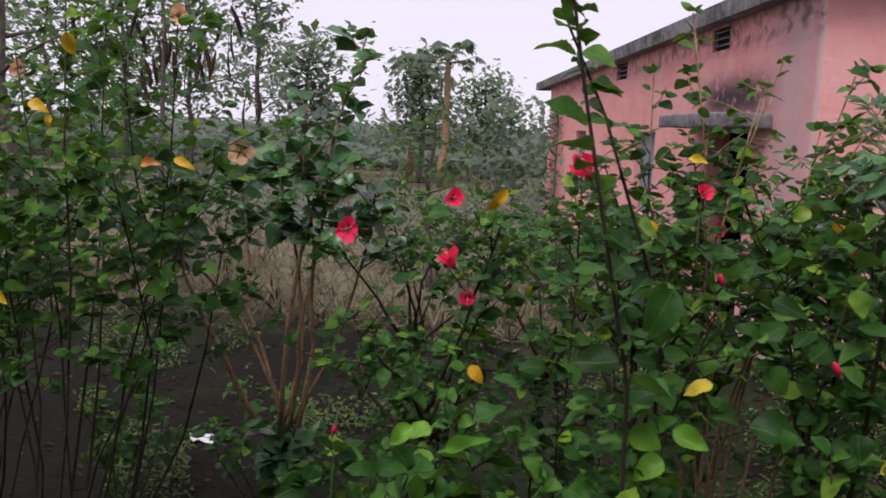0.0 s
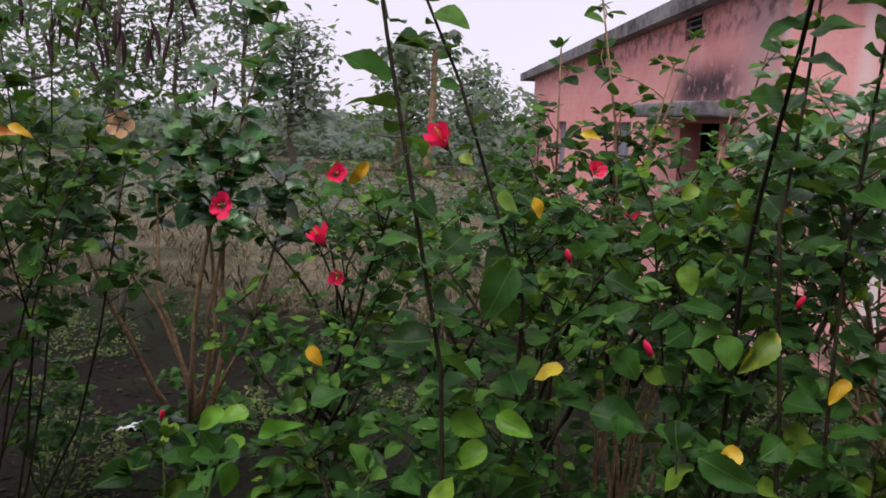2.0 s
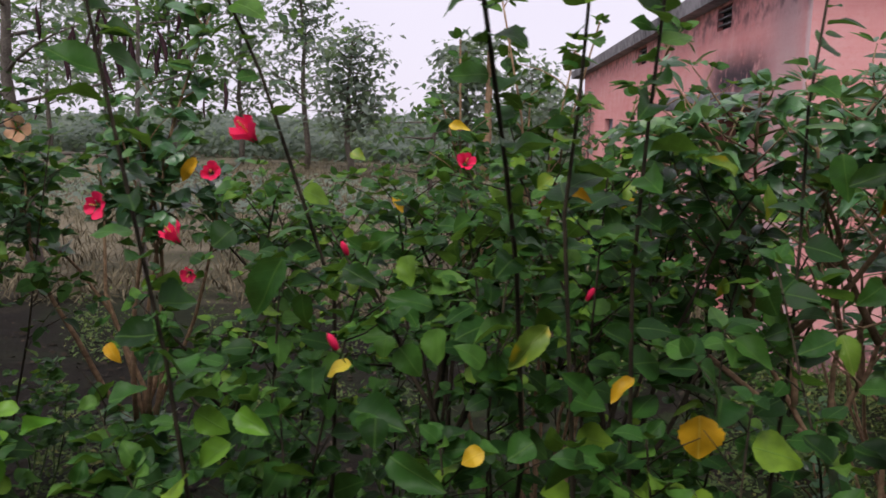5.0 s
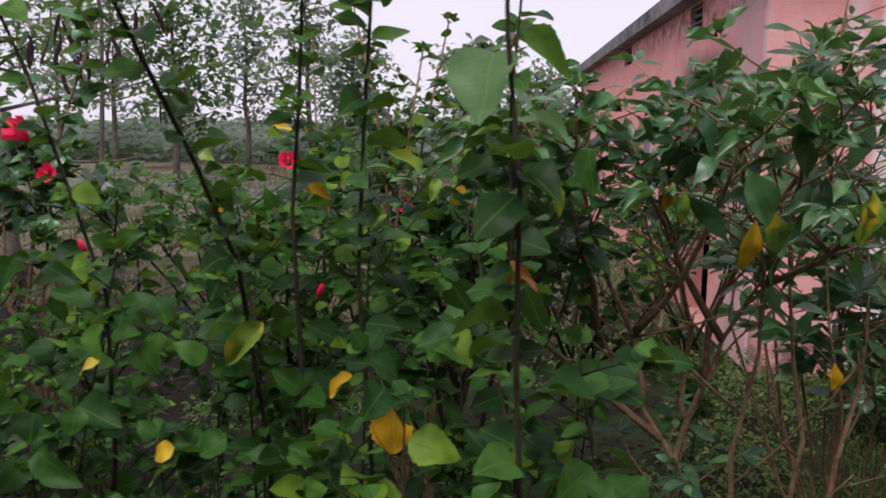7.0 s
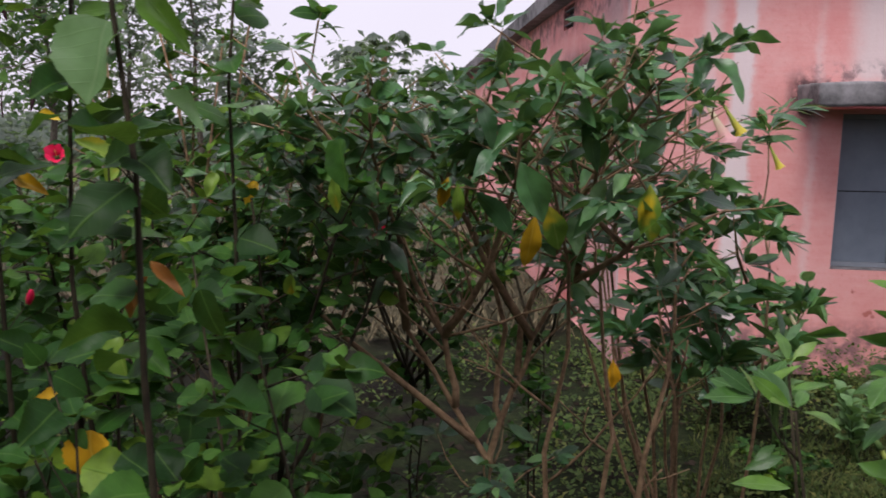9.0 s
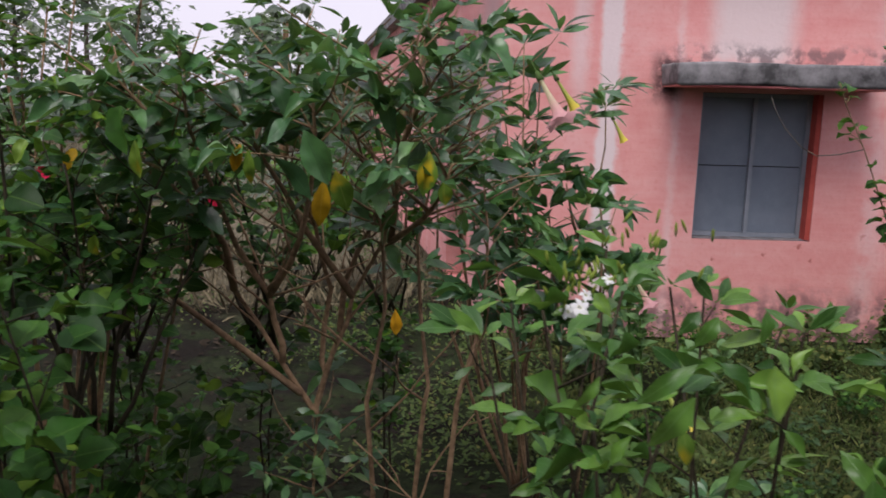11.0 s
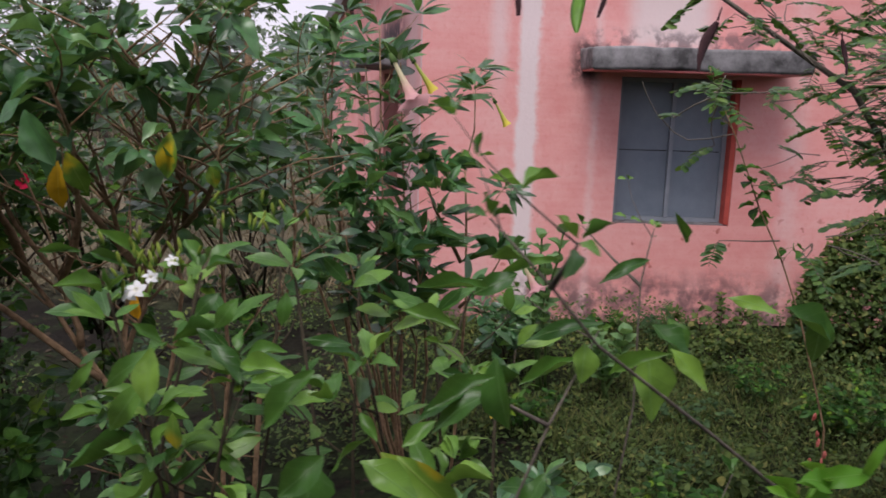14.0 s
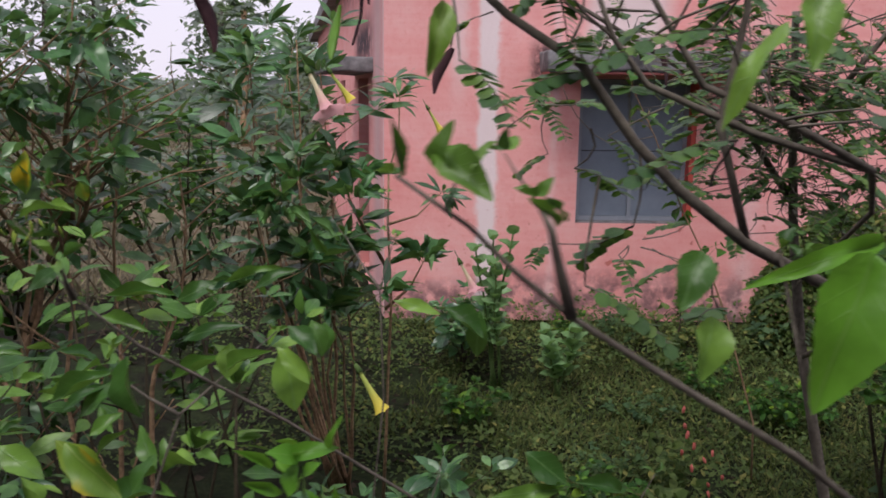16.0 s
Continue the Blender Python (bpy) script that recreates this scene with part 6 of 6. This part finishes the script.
# ---- weeds, mound and litter ----
def scatter_leaves(name, label, material, n, where, size, seed, lift=0.3, outline=SIMPLE, ratio=0.3, category="weeds"):
    rng = np.random.RandomState(seed)
    P, L = [], []
    while len(P) < n:
        x, y, z = where(rng)
        P.append((x, y, z))
    P = np.array(P)
    a = rng.uniform(0, 2 * np.pi, n)
    D = np.stack([np.cos(a), np.sin(a), rng.uniform(-0.2, 1.0, n) * lift * 3], axis=1)
    U = np.stack([rng.uniform(-0.4, 0.4, n), rng.uniform(-0.7, 0.2, n), np.ones(n)], axis=1)
    L = size * rng.uniform(0.5, 1.3, n)
    return tagged(new(name, leaf_mesh(name, [leaf_arrays(P, D, U, L, L * ratio, rng.uniform(0, 0.4, n), rng.uniform(0, 0.3, n), outline)], material)), label, category, kind="stuff")


def in_house(x, y):
    return y > 6.75 and x > CORNER[0] - 0.19 * (y - CORNER[1]) - 0.05


def weeds_at(rng):
    while True:
        x, y = rng.uniform(-5, 7.5), rng.uniform(2.2, 10.5)
        clump = noise.noise(Vector((x * 1.3, y * 1.3, 2.0)))
        if not in_house(x, y) and clump > (-0.15 - 0.12 * x if x + 1.3 * noise.noise(Vector((x * 1.1, y * 1.1, 5.0))) + 0.5 * noise.noise(Vector((x * 4, y * 4, 6.0))) > 2.5 else 0.28) and not (x < 0.8 and y > 6.5 and rng.random_sample() > 0.25):
            h = 0.05 + 0.22 * max(0.0, clump + 0.2) + (0.14 if 5.3 < y < 6.75 else 0.0)
            return x, y, ground_height(x, y) + rng.uniform(0, 1) ** 1.4 * h


scatter_leaves("low_weeds", "low tangled green weeds over dark soil", WEED, 40000, weeds_at, 0.042, 91, lift=0.5, ratio=0.26)
scatter_leaves("dry_litter", "dry brown leaf litter on the soil, darkened for hedge shade", LITTER, 4000, lambda r: (lambda x, y: (x, y, ground_height(x, y) + 0.008))(r.uniform(-5, 6.5), r.uniform(1.5, 6.6)), 0.06, 92, lift=0.04)


def grass_at(rng):
    while True:
        x, y = rng.uniform(1.6, 7.5), rng.uniform(2.3, 6.7)
        if x + 1.4 * noise.noise(Vector((x * 1.0, y * 1.0, 3.0))) + 0.5 * noise.noise(Vector((x * 4, y * 4, 8.0))) > 2.6 and noise.noise(Vector((x * 1.1, y * 1.1, 9.0))) > -0.3:
            return x, y, ground_height(x, y) + rng.uniform(0, 0.05)


scatter_leaves("short_grass", "short olive brown grass among the weeds", GRASS, 42000, grass_at, 0.085, 95, lift=1.0, ratio=0.045)


def dry_at(rng):
    while True:
        x, y = rng.uniform(-14, 2.0), 7.2 + 27 * rng.random_sample() ** 1.7
        if not in_house(x, y) and noise.noise(Vector((x * 0.5, y * 0.5, 7))) > -0.25:
            return x, y, ground_height(x, y) + rng.uniform(0, 0.12)


scatter_leaves("dry_grass", "dry brown grass on open ground behind the hedge", LEAF_DRY, 26000, dry_at, 0.22, 93, lift=1.0, ratio=0.05)


def mound_at(rng):
    a, r = rng.uniform(0, 2 * np.pi), np.sqrt(rng.random_sample())
    x, y = 5.95 + 0.75 * r * np.cos(a), 6.0 + 0.5 * r * np.sin(a)
    top = 1.12 * (1 - r * r) ** 0.5 + 0.05
    return x, y, top * (rng.uniform(0.55, 1.0))


mound = thing("creeper_mound", "mound of dense green creeper against the pink wall", "creeper", (5.95, 6.0, 0))
rm = np.random.RandomState(94)
pm = np.array([mound_at(rm) for i in range(9000)])
am = rm.uniform(0, 6.28, 9000)
child("foliage", leaf_mesh("foliage", [leaf_arrays(pm, np.stack([np.cos(am), np.sin(am) - 0.4, rm.uniform(-0.9, 0.5, 9000)], 1), rm.uniform((-0.8, -1.2, 0.3), (0.8, 0.2, 1), (9000, 3)), 0.05 * rm.uniform(0.4, 1.4, 9000), 0.017, 0.2, 0.15, HEART)], WEED), mound, kind="stuff")
g = Geo()
for i in range(9):
    rr = random.Random(i)
    g.tube(wander((5.95 + rr.uniform(-0.2, 0.2), 6.0 + rr.uniform(-0.15, 0.15), -0.02), (5.95 + rr.uniform(-0.5, 0.5), 6.0 + rr.uniform(-0.35, 0.3), rr.uniform(0.5, 0.95)), rr, 5), 0.014, 0.005, 5)
child("stem_tangle", g.mesh("stem_tangle", BARK_DARK), mound, kind="stuff")

# bushes at the foot of the house
for i, (bx, by, n, rad, hgt, mt, lf, sz) in enumerate(((3.0, 5.6, 6, 0.3, 0.55, LEAF_DARK, "lance", 0.13), (2.75, 2.4, 6, 0.3, 0.8, LEAF_DARK, "lance", 0.13),
                                                          (4.6, 5.9, 6, 0.4, 0.4, WEED, "ovate", 0.07), 
                                                          (0.6, 8.2, 7, 0.6, 1.5, LEAF_MID, "ovate", 0.10), (4.9, 3.4, 7, 0.5, 1.3, LEAF_HIB, "ovate", 0.08))):
    rr = random.Random(200 + i)
    shrub("garden_bush", "green garden bush among weeds near the house", (bx, by, 0), fan((bx, by, 0), spread((bx, by), n, rad, hgt, rr), rr), 200 + i, lf, mt, sz, BARK_DARK, start=0.4,
          twigs=8, twig_len=(0.08, 0.25), per=7, pieces=0, thick=0.009, ratio=0.36 if lf == "ovate" else 0.22, group="bushes by the house")
def milkweed(base, height, seed, n):
    """Upright stalks with opposite pairs of broad pale leaves."""
    rng = random.Random(seed)
    top = thing("milkweed_plant", "upright plant with broad grey-green paired leaves", "plant", base, "milkweeds by the wall")
    for k in range(n):
        a = 2 * math.pi * k / n
        tip = Vector(base) + Vector((0.12 * math.cos(a), 0.1 * math.sin(a), height * (1.0 - 0.22 * k / n)))
        pts = wander(Vector(base) + Vector((0.02 * k, 0, -0.02)), tip, rng, 6, 0.04)
        g = Geo()
        g.tube(pts, 0.012, 0.006, 6)
        child("stem", g.mesh("stem", STALK), top)
        for i in range(8):
            p, d = along(pts, 0.35 + 0.65 * i / 7.01)
            for side in (0, math.pi):
                q = i * math.pi / 2 + side + 0.4 * k
                dd = Vector((math.cos(q), math.sin(q), 0.7 + 0.08 * i))
                one_leaf("leaf", top, "ovate", LEAF_PALE, p, dd, (-0.3 * math.cos(q), -0.3 * math.sin(q) - 0.3, 1), rng.uniform(0.11, 0.15) * (1 - 0.04 * i), rng.uniform(0.036, 0.048), k=rng.randint(0, 8))
    return top


milkweed((3.17, 5.20, 0), 1.04, 1, 4)
milkweed((3.58, 5.06, 0), 0.42, 2, 3)
rl = random.Random(61)
for i in range(16):
    bx, by, hh = rl.uniform(2.9, 6.2), rl.uniform(3.2, 6.4), rl.uniform(0.14, 0.36)
    rr = random.Random(250 + i)
    shrub("weed_clump", "low leafy weed clump on the ground", (bx, by, 0), fan((bx, by, 0), spread((bx, by), 7, 0.22, hh, rr), rr), 250 + i, "ovate", rl.choice((WEED, WEED, LEAF_HIB, LEAF_MID)), rl.uniform(0.035, 0.07), STALK, category="weed", start=0.2,
          twigs=5, twig_len=(0.04, 0.14), per=6, thick=0.004, group="weed clumps", ratio=0.3)
for i, (bx, by) in enumerate(((3.55, 2.25), (3.75, 2.6))):
    rr = random.Random(300 + i)
    sp = shrub("red_flower_plant", "leafy plant with a small red flower spike", (bx, by, 0), fan((bx, by, 0), spread((bx, by), 4, 0.12, 1.0 - 0.3 * i, rr), rr), 300 + i, "ovate", WEED, 0.06, STALK, category="plant", start=0.3, twigs=3, twig_len=(0.03, 0.08), per=4, thick=0.004)
    for k in range(6):
        bud(sp, (bx + rr.uniform(-0.03, 0.03), by + rr.uniform(-0.03, 0.03), 0.86 - 0.3 * i + 0.035 * k), (rr.uniform(-0.4, 0.4), rr.uniform(-0.4, 0.1), 0.8), 0.03, BUD_CORAL, label="small coral red flower")

# white plastic scrap on the soil
bm = bmesh.new()
bmesh.ops.create_grid(bm, x_segments=14, y_segments=9, size=1)
for v in bm.verts:
    v.co = Vector((v.co.x * 0.12, v.co.y * 0.06, 0.05 * abs(noise.noise(v.co * 2.3)) + 0.03 * abs(noise.noise(v.co * 6)) + 0.004))
    v.co.z *= max(0.1, 1 - (v.co.x / 0.13) ** 2)
bag = new("plastic_scrap", bm_mesh(bm, "plastic_scrap", PLASTIC, True))
bag.matrix_basis = pose(-1.88, 4.4, ground_height(-1.88, 4.4) + 0.004, 0, 0, 8)
solid = bag.modifiers.new("thickness", 'SOLIDIFY')
solid.thickness = 0.003
tagged(bag, "crumpled white plastic scrap lying on dark soil", "litter")
# stone post in front of the jasmine
bm = rough_slab((-0.05, -0.05, 0), (0.05, 0.05, 1.345), 4, (6,), 0.012)
post = new("stone_post", bm_mesh(bm, "stone_post", STONE))
post.matrix_basis = pose(2.24, 0.93, -0.02, 0, 0, 20)
tagged(post, "short rough pinkish stone post among the leaves", "post")


# unseen wall, floor and roof added behind the path; they shade the near plants
for nm, lo, hi, cut, lab, cat in (("skylight_block_wall", (-9, -2.0, -0.1), (12, -1.75, 2.9), 10, "plain weathered concrete wall added out of view to block skylight", "wall"), ("unseen_floor", (-9, -1.75, -0.1), (12, 0.42, 0.40), 8, "plain grey concrete floor added out of view under the path", "floor"), ("overhead_shade_slab", (-9, -2.0, 2.9), (12, -0.35, 3.02), 10, "plain concrete slab added out of view to shade the near leaves", "roof")):
    tagged(new(nm, bm_mesh(rough_slab(lo, hi, 9, (cut,), 0.004), nm, CONCRETE)), lab, cat, kind="structure")


# ---- trees behind ----
def tree(name, label, base, height, crown_r, seed, material, bark, n_clumps, leaf, per=60, trunk=0.12, crown_from=0.4, clump=0.5, group="", lean=0.0, pods=0):
    rng = random.Random(seed)
    top = thing(name, label, "tree", base, group)
    b = Vector(base)
    g = Geo()
    tip = b + Vector((lean, 0, height * 0.95))
    tpts = wander(b + Vector((0, 0, -0.1)), tip, rng, 8, 0.05)
    g.tube(tpts, trunk, trunk * 0.25, 9)
    child("trunk", g.mesh("trunk", bark), top)
    P, D, U, L = [], [], [], []
    for i in range(n_clumps):
        t = crown_from + (1 - crown_from) * (i + rng.random()) / n_clumps
        p, d = along(tpts, min(t, 0.99))
        a = 2.4 * i + rng.uniform(-0.5, 0.5)
        reach = crown_r * rng.uniform(0.35, 1.0) * (1.0 - 0.55 * max(0, (t - crown_from) / (1 - crown_from)) ** 2)
        q = p + Vector((math.cos(a), math.sin(a), rng.uniform(0.0, 0.5))) * reach
        lp = wander(p, q, rng, 4, 0.12)
        lg = Geo()
        lg.tube(lp, trunk * 0.28, trunk * 0.06, 5)
        child("limb", lg.mesh("limb", bark), top)
        for j in range(per):
            s = rng.uniform(0.35, 1.05)
            c, _ = along(lp, min(s, 1.0))
            c = c + Vector((rng.gauss(0, 1), rng.gauss(0, 1), rng.gauss(0, 0.7))) * clump
            aa = rng.uniform(0, 6.28)
            P.append(tuple(c)), D.append((math.cos(aa), math.sin(aa), rng.uniform(-0.9, 0.3))), U.append((rng.uniform(-0.5, 0.5), rng.uniform(-0.8, 0.3), 1)), L.append(leaf * rng.uniform(0.6, 1.3))
    L = np.array(L)
    child("crown", leaf_mesh("crown", [leaf_arrays(P, D, U, L, L * 0.3, 0.2, 0.15, SIMPLE)], material), top, kind="stuff")
    return top


# pod trees at the garden's edge
edge = tree("garden_tree", "leafy garden tree with grey trunk behind the hedge", (-3.0, 6.2, 0), 4.6, 1.5, 401, LEAF_MID, BARK_GREY, 16, 0.13, 26, 0.03, 0.5, 0.16)
for i in range(30):
    rr = random.Random(700 + i)
    ob = child("pod", PODS[i % 4], edge, "dark dry hanging pod")
    ob.matrix_basis = Matrix.LocRotScale(V(rr.uniform(-3.3, -1.9), rr.uniform(5.2, 6.0), rr.gauss(2.55, 0.22)), Euler((rr.uniform(-0.2, 0.2), rr.uniform(-0.2, 0.2), rr.uniform(0, 6))), Vector((0.24, 0.24, 0.24)))
tree("garden_tree", "slender leafy tree behind the hedge", (-1.2, 9.5, 0), 2.4, 0.9, 403, LEAF_MID, BARK_GREY, 12, 0.12, 30, 0.05, 0.35, 0.16)
tree("garden_tree", "slender leafy tree behind the hedge", (-5.5, 8.0, 0), 5.2, 2.0, 404, LEAF_MID, BARK_GREY, 20, 0.15, 34, 0.1, 0.3, 0.22)
GT = "trees beyond the garden"
for i, (x, y, h, r, m_) in enumerate(((-5.0, 30, 4.9, 1.7, LEAF_HAZED), (-2.8, 33, 4.2, 1.6, LEAF_HAZED), (-11.2, 30, 8.6, 2.6, LEAF_HAZED), (-8.3, 27, 5.0, 1.8, LEAF_HAZED), (-15, 32, 7.5, 3.0, LEAF_HAZED), (-20, 30, 8, 3.4, LEAF_HAZED), (-13.5, 24, 6.0, 2.2, LEAF_MID),
                                     (-26, 34, 8, 3.5, LEAF_HAZED), (-1.2, 24, 3.0, 1.4, LEAF_HAZED), (0.2, 18, 2.6, 1.2, LEAF_HAZED))):
    tree("background_tree", "grey-green tree beyond the garden, tinted as by haze", (x, y, 0), h, r, 500 + i, m_, BARK_GREY, 30 if h > 4 else 18, 0.32 if y > 22 else 0.2, 42 if h > 4 else 30, 0.13 if h > 4 else 0.06, 0.3 if h > 4 else 0.12, 0.4 if y > 22 else 0.26, group=GT)


def papaya(base, height, seed):
    rng = random.Random(seed)
    top = thing("papaya_tree", "papaya tree with bare trunk and drooping crown", "tree", base)
    g = Geo()
    b = Vector(base)
    g.tube(wander(b - V(0, 0, 0.05), b + V(0.1, 0, height), rng, 6, 0.02), 0.16, 0.09, 9)
    child("trunk", g.mesh("trunk", BARK_BROWN), top)
    st = Geo()
    P, D, U, L = [], [], [], []
    for i in range(22):
        a = 2.4 * i
        e = rng.uniform(-0.5, 0.9)
        d = Vector((math.cos(a), math.sin(a), e)).normalized()
        q = b + V(0.1, 0, height) + d * rng.uniform(0.6, 0.95)
        st.tube([b + V(0.1, 0, height - 0.02 * i), q], 0.02, 0.012, 5)
        for k in range(9):
            ang = (k - 4) * 0.38
            dd = Matrix.Rotation(ang, 3, 'Z') @ Vector((d.x, d.y, -0.35))
            P.append(tuple(q)), D.append(tuple(dd)), U.append((0, 0, 1)), L.append(rng.uniform(0.3, 0.5))
    child("stalk_crown", st.mesh("stalk_crown", STALK), top, kind="stuff")
    L = np.array(L)
    # Crown uses the leaf colour with haze mixed in.
    child("crown", leaf_mesh("crown", [leaf_arrays(P, D, U, L, L * 0.16, 0.3, 0.1, LANCE)], LEAF_HAZED), top, kind="stuff")


papaya((-3.7, 27.5, 0), 4.55, 5)
papaya((-5.6, 31.5, 0), 4.4, 6)


def woods(name, y0, y1, x0, x1, n, seed, hgt, leaf):
    rng = np.random.RandomState(seed)
    x, y = rng.uniform(x0, x1, n), rng.uniform(y0, y1, n)
    prof = np.array([hgt * (0.55 + 0.45 * noise.noise(Vector((float(a) * 0.12, float(b) * 0.12, seed))) + 0.25 * noise.noise(Vector((float(a) * 0.5, 0, seed)))) for a, b in zip(x, y)])
    z = np.maximum(prof, 0.2) * rng.uniform(0, 1, n) ** 0.7
    a = rng.uniform(0, 6.28, n)
    P = np.stack([x, y, z], 1)
    D = np.stack([np.cos(a), np.sin(a), rng.uniform(-0.8, 0.4, n)], 1)
    L = leaf * rng.uniform(0.5, 1.3, n)
    tagged(new(name, leaf_mesh(name, [leaf_arrays(P, D, np.tile((0, -0.5, 1), (n, 1)), L, L * 0.35, 0.2, 0.1, SIMPLE)], LEAF_HAZED)), "distant line of scrub and trees, haze tinted into the leaves", "woods", kind="stuff")


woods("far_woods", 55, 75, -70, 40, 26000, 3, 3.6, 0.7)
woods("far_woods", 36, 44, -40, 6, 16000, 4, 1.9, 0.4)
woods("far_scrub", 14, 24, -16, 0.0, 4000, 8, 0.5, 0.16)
